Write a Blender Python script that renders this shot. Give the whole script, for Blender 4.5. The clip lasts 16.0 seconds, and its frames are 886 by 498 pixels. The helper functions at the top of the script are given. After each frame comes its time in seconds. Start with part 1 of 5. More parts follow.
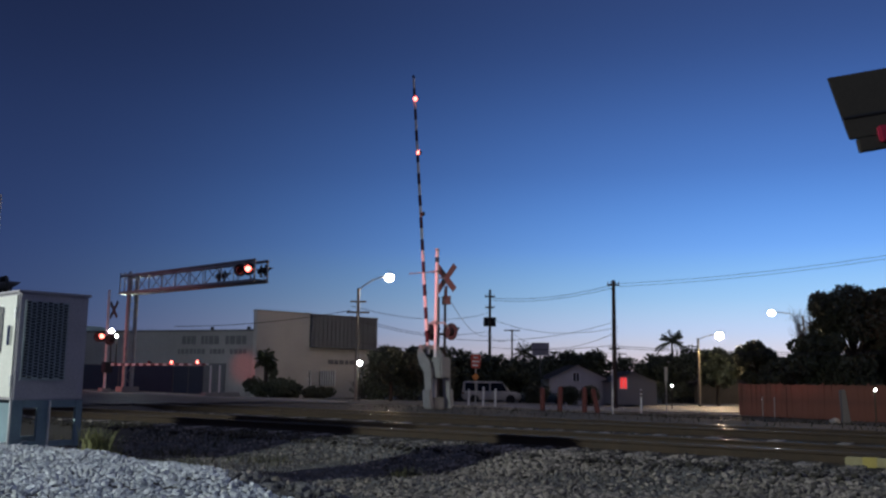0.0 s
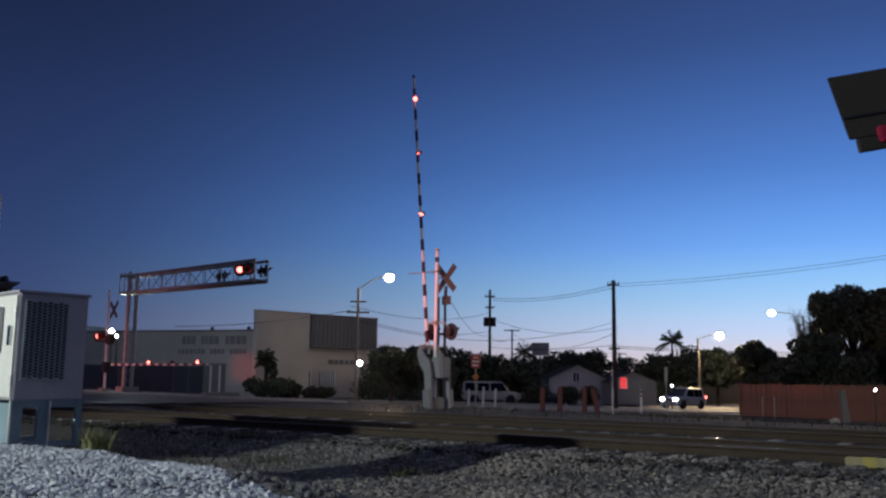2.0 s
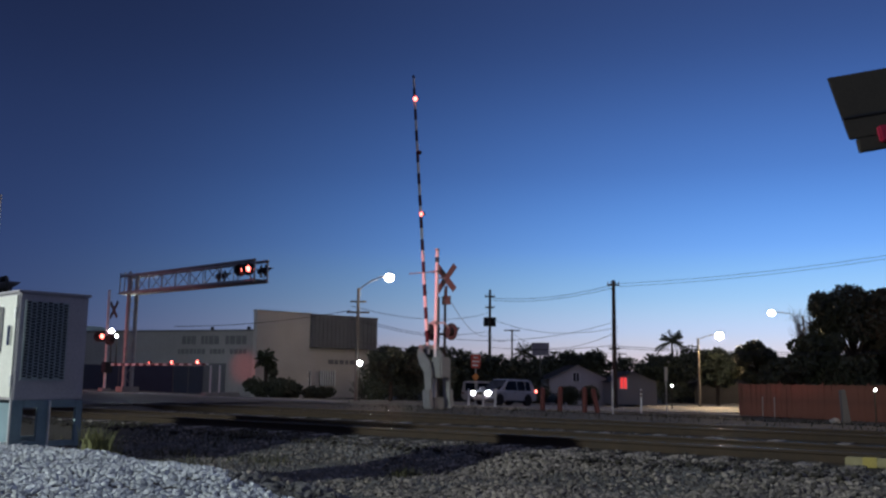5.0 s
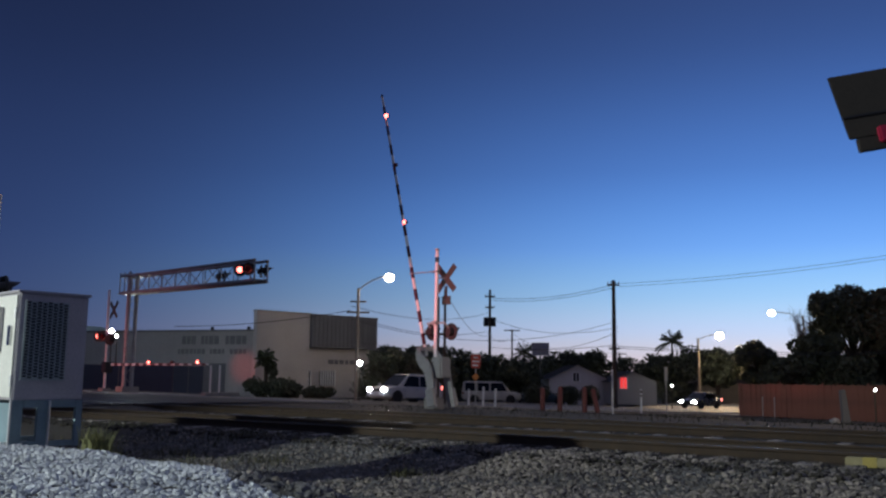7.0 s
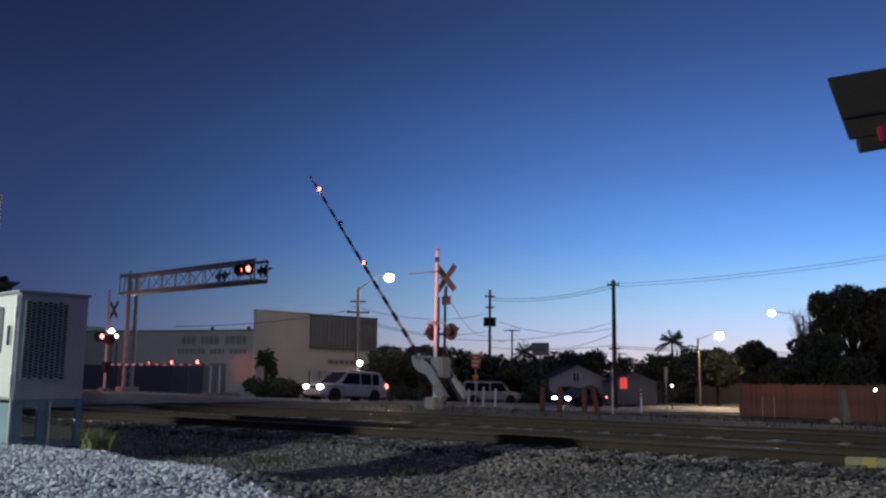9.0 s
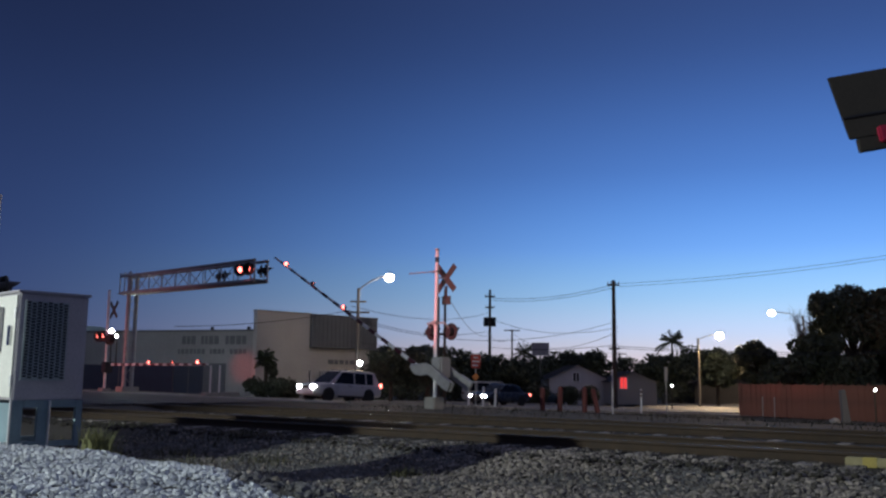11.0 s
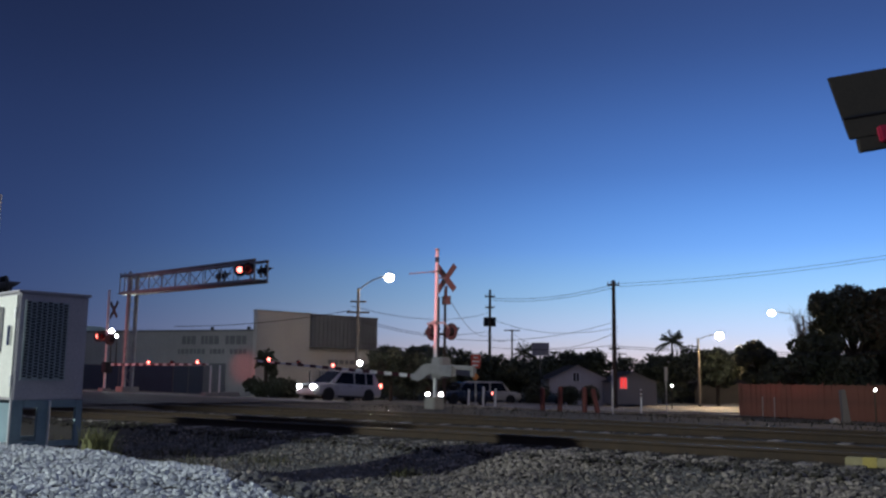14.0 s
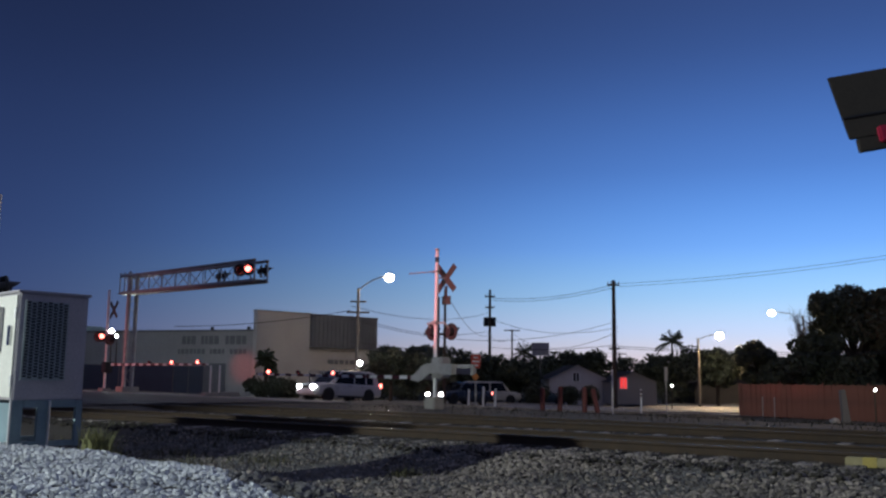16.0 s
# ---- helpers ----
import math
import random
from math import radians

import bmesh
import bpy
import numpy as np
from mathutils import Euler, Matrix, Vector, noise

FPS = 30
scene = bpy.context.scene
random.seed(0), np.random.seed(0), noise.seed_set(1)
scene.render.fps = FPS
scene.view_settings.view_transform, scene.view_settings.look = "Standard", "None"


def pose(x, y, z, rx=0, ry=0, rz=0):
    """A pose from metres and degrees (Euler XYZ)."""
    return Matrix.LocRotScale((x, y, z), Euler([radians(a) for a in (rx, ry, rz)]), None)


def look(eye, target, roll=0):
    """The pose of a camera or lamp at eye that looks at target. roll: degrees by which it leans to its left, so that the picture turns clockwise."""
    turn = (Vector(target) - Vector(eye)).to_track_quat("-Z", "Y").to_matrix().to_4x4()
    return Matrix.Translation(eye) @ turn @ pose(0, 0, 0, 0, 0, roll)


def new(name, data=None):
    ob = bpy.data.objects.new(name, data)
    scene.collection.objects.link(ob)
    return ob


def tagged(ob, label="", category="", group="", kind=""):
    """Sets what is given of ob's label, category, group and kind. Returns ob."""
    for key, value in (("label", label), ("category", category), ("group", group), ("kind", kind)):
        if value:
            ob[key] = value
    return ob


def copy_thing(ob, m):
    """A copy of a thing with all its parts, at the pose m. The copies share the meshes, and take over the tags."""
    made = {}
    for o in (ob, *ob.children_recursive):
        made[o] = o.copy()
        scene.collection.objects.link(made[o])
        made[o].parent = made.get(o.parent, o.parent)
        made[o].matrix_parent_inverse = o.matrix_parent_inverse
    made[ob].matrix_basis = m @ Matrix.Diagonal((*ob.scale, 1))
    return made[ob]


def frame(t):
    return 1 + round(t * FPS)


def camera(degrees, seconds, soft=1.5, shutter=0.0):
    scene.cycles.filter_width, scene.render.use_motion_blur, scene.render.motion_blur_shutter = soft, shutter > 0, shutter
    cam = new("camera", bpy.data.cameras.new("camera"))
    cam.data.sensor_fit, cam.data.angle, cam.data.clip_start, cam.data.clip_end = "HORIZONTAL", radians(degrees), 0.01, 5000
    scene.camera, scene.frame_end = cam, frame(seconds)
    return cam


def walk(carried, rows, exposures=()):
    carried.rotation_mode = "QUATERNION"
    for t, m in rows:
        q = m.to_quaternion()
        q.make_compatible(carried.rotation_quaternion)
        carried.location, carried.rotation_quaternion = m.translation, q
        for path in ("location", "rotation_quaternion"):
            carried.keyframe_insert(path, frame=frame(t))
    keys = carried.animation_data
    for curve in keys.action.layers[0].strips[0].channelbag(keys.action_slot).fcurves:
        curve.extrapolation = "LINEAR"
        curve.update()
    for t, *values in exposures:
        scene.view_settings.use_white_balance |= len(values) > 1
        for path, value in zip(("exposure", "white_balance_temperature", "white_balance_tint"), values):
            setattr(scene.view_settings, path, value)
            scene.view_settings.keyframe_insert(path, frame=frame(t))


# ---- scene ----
cam = camera(52.2, 16.0, soft=2.4)
EYE = (0.0, 0.0, 1.15)
AIM = look(EYE, (10.0, 10.0, 1.15 + 14.142 * 0.14), 0.63)
walk(cam, [(0.0, AIM), (16.0, AIM)], [(0.0, -0.07), (16.0, 0.05)])

# The world's x runs along the road, away from the tracks; y runs along the arms of the gates.


# ---------------------------------------------------------------- sky
def make_sky():
    world = bpy.data.worlds.new("dusk_sky")
    scene.world = world
    world.use_nodes = True
    nt = world.node_tree
    nt.nodes.clear()
    N, L = nt.nodes.new, nt.links.new
    out, bg = N("ShaderNodeOutputWorld"), N("ShaderNodeBackground")
    tc, sep = N("ShaderNodeTexCoord"), N("ShaderNodeSeparateXYZ")
    L(tc.outputs["Generated"], sep.inputs[0])

    def ramp(stops):
        r = N("ShaderNodeValToRGB")
        r.color_ramp.interpolation = "B_SPLINE"
        el = r.color_ramp.elements
        while len(el) < len(stops):
            el.new(0.5)
        for e, (p, c) in zip(el, stops):
            e.position, e.color = p, (*c, 1)
        L(sep.outputs["Z"], r.inputs[0])
        return r

    bright = ramp([(0.0, (0.80, 0.58, 0.61)), (0.02, (0.80, 0.71, 0.77)), (0.045, (0.64, 0.74, 0.97)), (0.085, (0.37, 0.68, 1.13)),
                   (0.14, (0.160, 0.42, 1.03)), (0.22, (0.080, 0.215, 0.635)), (0.34, (0.036, 0.078, 0.25)), (0.48, (0.024, 0.046, 0.14)), (0.72, (0.150, 0.172, 0.31))])
    dark = ramp([(0.0, (0.068, 0.084, 0.172)), (0.06, (0.041, 0.067, 0.176)), (0.15, (0.027, 0.051, 0.153)), (0.28, (0.0165, 0.031, 0.098)),
                 (0.38, (0.0115, 0.020, 0.062)), (0.48, (0.0115, 0.020, 0.062)), (0.72, (0.150, 0.172, 0.31))])
    # nearness to the after-glow's bearing
    flat = N("ShaderNodeVectorMath")
    flat.operation = "MULTIPLY"
    flat.inputs[1].default_value = (1, 1, 0)
    L(tc.outputs["Generated"], flat.inputs[0])
    unit = N("ShaderNodeVectorMath")
    unit.operation = "NORMALIZE"
    L(flat.outputs[0], unit.inputs[0])
    dot = N("ShaderNodeVectorMath")
    dot.operation = "DOT_PRODUCT"
    glow = radians(45 - 27)
    dot.inputs[1].default_value = (math.cos(glow), math.sin(glow), 0)
    L(unit.outputs[0], dot.inputs[0])
    mr = N("ShaderNodeMapRange")
    mr.inputs["From Min"].default_value, mr.inputs["From Max"].default_value = 0.5, 1.0
    L(dot.outputs["Value"], mr.inputs["Value"])
    pw = N("ShaderNodeMath")
    pw.operation = "POWER"
    pw.inputs[1].default_value = 2.6
    L(mr.outputs[0], pw.inputs[0])
    mix = N("ShaderNodeMix")
    mix.data_type = "RGBA"
    L(pw.outputs[0], mix.inputs["Factor"])
    L(dark.outputs[0], mix.inputs["A"])
    L(bright.outputs[0], mix.inputs["B"])
    L(mix.outputs["Result"], bg.inputs[0])
    bg.inputs[1].default_value = 1.0
    L(bg.outputs[0], out.inputs[0])


make_sky()


def lamp(name, kind, m, watts, colour, radius=0.2, spot=None, blend=0.5):
    d = bpy.data.lights.new(name, kind)
    d.energy, d.color, d.shadow_soft_size = watts, colour, radius
    if spot:
        d.spot_size, d.spot_blend = radians(spot), blend
    ob = new(name, d)
    ob.matrix_world = m
    return ob


SODIUM, COOL, RED = (1.0, 0.72, 0.42), (0.84, 0.95, 0.98), (1.0, 0.13, 0.11)
lamp("street_light", "SPOT", look((41.3, 46.4, 7.3), (34.5, 40.0, -1)), 2200, SODIUM, 0.3, 84, 0.6)
lamp("street_light", "SPOT", look((83.1, 44.2, 4.9), (66.0, 34.0, -1.6)), 11000, SODIUM, 0.3, 150, 0.6)
lamp("street_light", "SPOT", look((96.7, 45.1, 8.0), (95.0, 44.0, -1.6)), 2500, SODIUM, 0.3, 150, 0.6)
lamp("flood_light", "POINT", pose(24.9, 52.9, 3.9), 700, COOL, 0.15)
lamp("wall_light", "POINT", pose(40.3, 48.0, 1.95), 10, COOL, 0.15)
lamp("unseen_yard_light", "SPOT", look((-17.5, 15.2, 7.4), (9.5, 9.0, 0.0)), 21500, (0.88, 0.97, 0.95), 0.25, 62, 0.5)
# unseen warm lamp, added to brighten the fence and the tracks
lamp("unseen_yard_light", "SPOT", look((32.0, 3.4, 8.4), (31.0, 13.0, 0.0)), 1700, SODIUM, 0.3, 158, 0.4)
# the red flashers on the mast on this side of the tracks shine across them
lamp("assumed_flasher_light", "SPOT", look((8.3, 23.2, 3.1), (22.0, 22.42, 3.9)), 8500, (1.0, 0.24, 0.25), 0.12, 17, 0.5)
# red spots added at an unseen second mast, to redden road and hall corner
lamp("assumed_flasher_light", "SPOT", look((8.3, 49.0, 3.1), (23.0, 44.6, -0.4)), 3600, (1.0, 0.30, 0.27), 0.12, 60, 0.9)
lamp("assumed_flasher_light", "SPOT", look((8.3, 50.2, 3.1), (36.3, 56.5, 1.6)), 9000, RED, 0.12, 6, 1.0)


# ---------------------------------------------------------------- materials
def mat(name, c1, c2=None, rough=0.7, metal=0.0, scale=4.0, bump=0.0, fine=40.0, island=0.0, spec=0.4, contrast=0.25):
    """A surface with stains (scale), grain (fine), relief and, where wished, a tone of its own for each piece."""
    m = bpy.data.materials.new(name)
    m.use_nodes = True
    nt = m.node_tree
    N, L = nt.nodes.new, nt.links.new
    b = nt.nodes["Principled BSDF"]
    c2 = c2 or tuple(v * 0.72 for v in c1)
    tc = N("ShaderNodeTexCoord")
    big, small = N("ShaderNodeTexNoise"), N("ShaderNodeTexNoise")
    big.inputs["Scale"].default_value, big.inputs["Detail"].default_value = scale, 6
    small.inputs["Scale"].default_value, small.inputs["Detail"].default_value = fine, 3
    for n in (big, small):
        L(tc.outputs["Object"], n.inputs["Vector"])
    r = N("ShaderNodeValToRGB")
    r.color_ramp.elements[0].position, r.color_ramp.elements[1].position = 0.5 - contrast, 0.5 + contrast
    r.color_ramp.elements[0].color, r.color_ramp.elements[1].color = (*c2, 1), (*c1, 1)
    L(big.outputs[0], r.inputs[0])
    hsv = N("ShaderNodeHueSaturation")
    L(r.outputs[0], hsv.inputs["Color"])
    ma = N("ShaderNodeMapRange")
    ma.inputs["To Min"].default_value, ma.inputs["To Max"].default_value = 0.75, 1.25
    L(small.outputs[0], ma.inputs["Value"])
    val = ma.outputs[0]
    if island:
        g = N("ShaderNodeNewGeometry")
        mi = N("ShaderNodeMapRange")
        mi.inputs["To Min"].default_value, mi.inputs["To Max"].default_value = 1 - island, 1 + island
        L(g.outputs["Random Per Island"], mi.inputs["Value"])
        mu = N("ShaderNodeMath")
        mu.operation = "MULTIPLY"
        L(val, mu.inputs[0])
        L(mi.outputs[0], mu.inputs[1])
        val = mu.outputs[0]
    L(val, hsv.inputs["Value"])
    L(hsv.outputs[0], b.inputs["Base Color"])
    rr = N("ShaderNodeMapRange")
    rr.inputs["To Min"].default_value, rr.inputs["To Max"].default_value = max(rough - 0.12, 0.03), min(rough + 0.12, 1)
    L(big.outputs[0], rr.inputs["Value"])
    L(rr.outputs[0], b.inputs["Roughness"])
    b.inputs["Metallic"].default_value = metal
    b.inputs["Specular IOR Level"].default_value = spec
    if bump:
        bp = N("ShaderNodeBump")
        bp.inputs["Strength"].default_value, bp.inputs["Distance"].default_value = 0.6, bump
        L(small.outputs[0], bp.inputs["Height"])
        L(bp.outputs[0], b.inputs["Normal"])
    return m


def glow_mat(name, colour, strength):
    m = bpy.data.materials.new(name)
    m.use_nodes = True
    b = m.node_tree.nodes["Principled BSDF"]
    b.inputs["Base Color"].default_value = (*colour, 1)
    b.inputs["Emission Color"].default_value = (*colour, 1)
    b.inputs["Emission Strength"].default_value = strength
    return m


M = dict(
    ground=mat("dry_grass_and_dirt", (0.066, 0.054, 0.037), (0.028, 0.026, 0.017), 0.95, scale=0.5, bump=0.05, fine=9),
    ballast=mat("stained_ballast_bed", (0.048, 0.042, 0.030), (0.022, 0.020, 0.015), 0.95, scale=0.8, bump=0.04, fine=14),
    stone=mat("grey_ballast_stone", (0.235, 0.205, 0.168), (0.09, 0.08, 0.07), 0.9, scale=0.9, fine=60, bump=0.004, island=0.72),
    gravel=mat("pale_gravel_stone", (0.58, 0.60, 0.59), (0.36, 0.38, 0.39), 0.9, scale=1.5, fine=60, bump=0.004, island=0.28),
    asphalt=mat("worn_asphalt", (0.13, 0.122, 0.112), (0.075, 0.07, 0.066), 0.8, scale=0.4, bump=0.006, fine=35),
    concrete=mat("pale_concrete", (0.36, 0.34, 0.30), (0.22, 0.21, 0.19), 0.85, scale=1.0, bump=0.004),
    crossing=mat("shade_darkened_crossing_asphalt", (0.048, 0.042, 0.038), (0.024, 0.021, 0.020), 0.9, scale=0.5, bump=0.008, fine=30),
    rubber=mat("rubber_panel", (0.03, 0.03, 0.03), None, 0.75, scale=2),
    tie=mat("weathered_tie_wood", (0.30, 0.275, 0.24), (0.13, 0.11, 0.09), 0.9, scale=3, bump=0.008, island=0.3),
    rail=mat("rusty_rail_side", (0.062, 0.042, 0.026), (0.034, 0.024, 0.016), 0.85, metal=0.1, scale=5),
    rail_top=mat("worn_rail_head", (0.20, 0.18, 0.16), (0.09, 0.075, 0.06), 0.24, metal=1.0, scale=3),
    white=mat("white_paint", (0.78, 0.78, 0.76), (0.60, 0.60, 0.58), 0.5, scale=3),
    stripe_red=mat("red_stripe", (0.060, 0.010, 0.014), None, 0.5, scale=4),
    alu=mat("dull_aluminium", (0.62, 0.62, 0.62), (0.45, 0.45, 0.46), 0.42, metal=0.75, scale=3),
    mast_paint=mat("mast_paint", (0.80, 0.79, 0.78), (0.70, 0.69, 0.68), 0.5, scale=3),
    alu_paint=mat("aluminium_paint", (0.36, 0.35, 0.34), (0.27, 0.26, 0.25), 0.6, metal=0.1, scale=3),
    galv=mat("galvanised_steel", (0.42, 0.41, 0.40), (0.27, 0.26, 0.25), 0.5, metal=0.5, scale=3),
    backing=mat("dull_dark_sign_back", (0.060, 0.058, 0.052), (0.042, 0.040, 0.036), 0.7, scale=3),
    weed=mat("olive_weeds", (0.075, 0.075, 0.034), (0.045, 0.042, 0.022), 0.9, scale=2, island=0.4),
    drygrass=mat("dry_verge_grass", (0.028, 0.025, 0.015), (0.018, 0.016, 0.010), 0.9, scale=2, island=0.4),
    dark=mat("black_painted_metal", (0.022, 0.022, 0.024), None, 0.55, scale=4),
    lens_off=mat("dark_red_lens", (0.16, 0.012, 0.010), None, 0.25, scale=4),
    red_lens=mat("dull_red_lamp", (0.40, 0.02, 0.06), (0.26, 0.015, 0.04), 0.5, scale=6),
    wall=mat("warehouse_stucco", (0.46, 0.42, 0.38), (0.36, 0.33, 0.30), 0.9, scale=0.35, bump=0.004, fine=12),
    wall_grey=mat("warehouse_low_wall", (0.36, 0.34, 0.32), (0.27, 0.255, 0.24), 0.9, scale=0.3, bump=0.004, fine=12),
    panel=mat("grey_metal_fascia", (0.14, 0.14, 0.145), (0.10, 0.10, 0.105), 0.7, scale=0.6),
    clod=mat("dark_fine_gravel", (0.145, 0.140, 0.130), (0.065, 0.063, 0.060), 0.95, scale=1.2, bump=0.004, fine=50, island=0.4),
    vent=mat("blue_grey_vent_panel", (0.40, 0.46, 0.46), (0.32, 0.37, 0.37), 0.5, metal=0.2, scale=3),
    door_paint=mat("cream_door_paint", (0.76, 0.76, 0.69), (0.62, 0.62, 0.56), 0.5, scale=2.5),
    sign_back=mat("weathered_sign_back", (0.34, 0.31, 0.33), (0.27, 0.25, 0.27), 0.7, scale=1.5),
    bluefence=mat("dark_blue_screen", (0.05, 0.065, 0.10), (0.03, 0.04, 0.065), 0.9, scale=0.6),
    sign_ink=mat("faded_sign_letters", (0.19, 0.185, 0.185), None, 0.85, scale=2),
    wood=mat("fence_cedar", (0.19, 0.080, 0.055), (0.11, 0.05, 0.038), 0.85, scale=1.5, bump=0.004, island=0.25),
    pole=mat("creosoted_pole", (0.10, 0.075, 0.055), (0.05, 0.04, 0.03), 0.9, scale=3),
    lamp_pole=mat("concrete_pole", (0.22, 0.19, 0.16), (0.15, 0.135, 0.115), 0.8, scale=2),
    wire=mat("black_cable", (0.015, 0.015, 0.017), None, 0.6),
    bark=mat("bark", (0.07, 0.055, 0.04), None, 0.95, scale=6, bump=0.01),
    leaf=mat("dark_leaves", (0.070, 0.078, 0.045), (0.042, 0.050, 0.030), 0.8, scale=0.8, island=0.4),
    palm=mat("palm_fronds", (0.055, 0.070, 0.026), None, 0.7, scale=2, island=0.3),
    dryleaf=mat("grass_blades", (0.24, 0.24, 0.10), (0.14, 0.145, 0.06), 0.85, scale=3, island=0.4),
    house=mat("grey_house_siding", (0.58, 0.56, 0.56), (0.48, 0.47, 0.46), 0.85, scale=0.8),
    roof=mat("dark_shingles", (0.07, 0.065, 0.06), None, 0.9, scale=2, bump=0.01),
    glass=mat("dark_glass", (0.012, 0.014, 0.017), None, 0.12, scale=2, spec=0.6),
    tyre=mat("tyre_rubber", (0.02, 0.02, 0.02), None, 0.85),
    rim=mat("alloy_rim", (0.5, 0.5, 0.5), None, 0.35, metal=0.8),
    car_white=mat("white_car_paint", (0.42, 0.42, 0.43), (0.37, 0.37, 0.38), 0.3, scale=1.5, spec=0.6),
    car_dark=mat("dark_car_paint", (0.022, 0.026, 0.036), None, 0.25, scale=1.5, spec=0.6),
    car_tan=mat("beige_van_paint", (0.44, 0.41, 0.37), (0.38, 0.36, 0.33), 0.35, scale=1.5, spec=0.5),
    car_teal=mat("dark_teal_paint", (0.03, 0.06, 0.075), None, 0.3, scale=1.5, spec=0.5),
    chrome=mat("chrome_trim", (0.6, 0.6, 0.6), None, 0.15, metal=1.0),
    red_sign=mat("red_sign_sheeting", (0.62, 0.09, 0.06), None, 0.45, scale=4),
    orange_sign=mat("orange_sign_sheeting", (0.60, 0.22, 0.06), None, 0.5, scale=4),
    yellow=mat("yellow_paint", (0.42, 0.34, 0.08), (0.28, 0.22, 0.06), 0.7, scale=4),
    cream=mat("faded_cream_yellow", (0.34, 0.30, 0.16), (0.22, 0.19, 0.10), 0.8, scale=5),
    cabinet=mat("cabinet_aluminium", (0.50, 0.48, 0.50), (0.41, 0.395, 0.41), 0.5, metal=0.3, scale=2.5),
    board=mat("weathered_brown_board", (0.046, 0.038, 0.031), (0.028, 0.024, 0.020), 0.85, scale=2, bump=0.003),
    teal=mat("teal_painted_steel", (0.22, 0.31, 0.34), (0.16, 0.23, 0.25), 0.6, scale=3),
    lamp_white=glow_mat("lit_street_lamp", (1.0, 0.88, 0.72), 160),
    lamp_cool=glow_mat("lit_cool_lamp", (0.85, 0.95, 1.0), 90),
    head=glow_mat("lit_headlight", (0.92, 0.96, 1.0), 90),
    tail=glow_mat("lit_tail_light", (1.0, 0.22, 0.18), 4.5),
    red_on=glow_mat("lit_red_lens", (1.0, 0.16, 0.13), 7),
    bollard_red=mat("faded_red_bollard_paint", (0.14, 0.032, 0.03), (0.08, 0.025, 0.022), 0.7, scale=4),
    # glow put into the pane in place of the red flashers it reflects
    reflected_red=glow_mat("red_reflection_glow", (1.0, 0.06, 0.06), 0.9),
    green_roof=mat("pale_green_roof", (0.62, 0.74, 0.58), None, 0.7),
)


# ---------------------------------------------------------------- mesh helpers
def box(bm, c, s, rot=None, mi=0):
    """A box with centre c and size s."""
    m = Matrix.Translation(c) @ (rot or Matrix.Identity(4)) @ Matrix.Diagonal((*s, 1))
    r = bmesh.ops.create_cube(bm, size=1, matrix=m)
    for v in r["verts"]:
        for fc in v.link_faces:
            fc.material_index = mi
    return r["verts"]


def bar(bm, p, q, r0, r1=None, n=8, mi=0):
    """A round bar from p to q."""
    p, q = Vector(p), Vector(q)
    d = q - p
    m = Matrix.Translation((p + q) / 2) @ d.to_track_quat("Z", "Y").to_matrix().to_4x4()
    r = bmesh.ops.create_cone(bm, cap_ends=True, segments=n, radius1=r0, radius2=r0 if r1 is None else r1, depth=d.length, matrix=m)
    for v in r["verts"]:
        for fc in v.link_faces:
            fc.material_index = mi
    return r["verts"]


def ball(bm, c, s, sub=2, mi=0):
    m = Matrix.Translation(c) @ Matrix.Diagonal((*s, 1))
    r = bmesh.ops.create_icosphere(bm, subdivisions=sub, radius=1, matrix=m)
    for v in r["verts"]:
        for fc in v.link_faces:
            fc.material_index = mi
    return r["verts"]


def part(name, bm, material, parent=None, label="", smooth=False, bevel=0.0):
    """Links a bmesh as one mesh object, under a thing or under a part."""
    if bevel:
        sharp = [e for e in bm.edges if e.is_manifold and e.calc_face_angle(0) > 0.12]
        bmesh.ops.bevel(bm, geom=sharp, offset=bevel, segments=2, affect="EDGES", clamp_overlap=True)
    me = bpy.data.meshes.new(name)
    bm.to_mesh(me)
    bm.free()
    for m in material if isinstance(material, (list, tuple)) else [material]:
        me.materials.append(m)
    if smooth:
        me.polygons.foreach_set("use_smooth", [True] * len(me.polygons))
    ob = new(name, me)
    if parent:
        ob.parent = parent
    if label:
        tagged(ob, label)
    return ob


def bx(name, c, s, material, parent=None, label="", bevel=0.0, rot=None):
    bm = bmesh.new()
    box(bm, c, s, rot)
    return part(name, bm, material, parent, label, bevel=bevel)


def br(name, p, q, r, material, parent=None, label="", r1=None, n=10):
    bm = bmesh.new()
    bar(bm, p, q, r, r1, n)
    return part(name, bm, material, parent, label, smooth=False)


def thing(name, m, label, category, group=""):
    ob = new(name)
    ob.empty_display_size = 0.2
    ob.matrix_world = m
    return tagged(ob, label, category, group)


def interp(x, xs, ys):
    return float(np.interp(x, xs, ys))


def land(a, b):
    """Height of the land: level at the tracks, falling away beyond them."""
    z = interp(a, (24, 34, 72, 90), (0, -0.5, -1.55, -1.7))
    near = 12.84 - 0.18 * (b - 7) - 2.1
    if a < near:
        z -= 0.22 * min(1, (near - a) / 1.2)
    bank = min(1, max(0, (5.6 - 0.02 * b - a) / 1.3)) * min(1, max(0, (b - 3.2 + 0.0 * a) / 2.5))
    z += 0.55 * bank * bank * (3 - 2 * bank)
    return z


def road_height(a):
    return interp(a, (5, 9, 18, 24, 34, 72, 90), (0.02, 0.19, 0.19, 0.06, -0.46, -1.5, -1.65))


def track_x(b, which):
    return (12.84 if which == 0 else 17.35) - 0.18 * (b - 7)


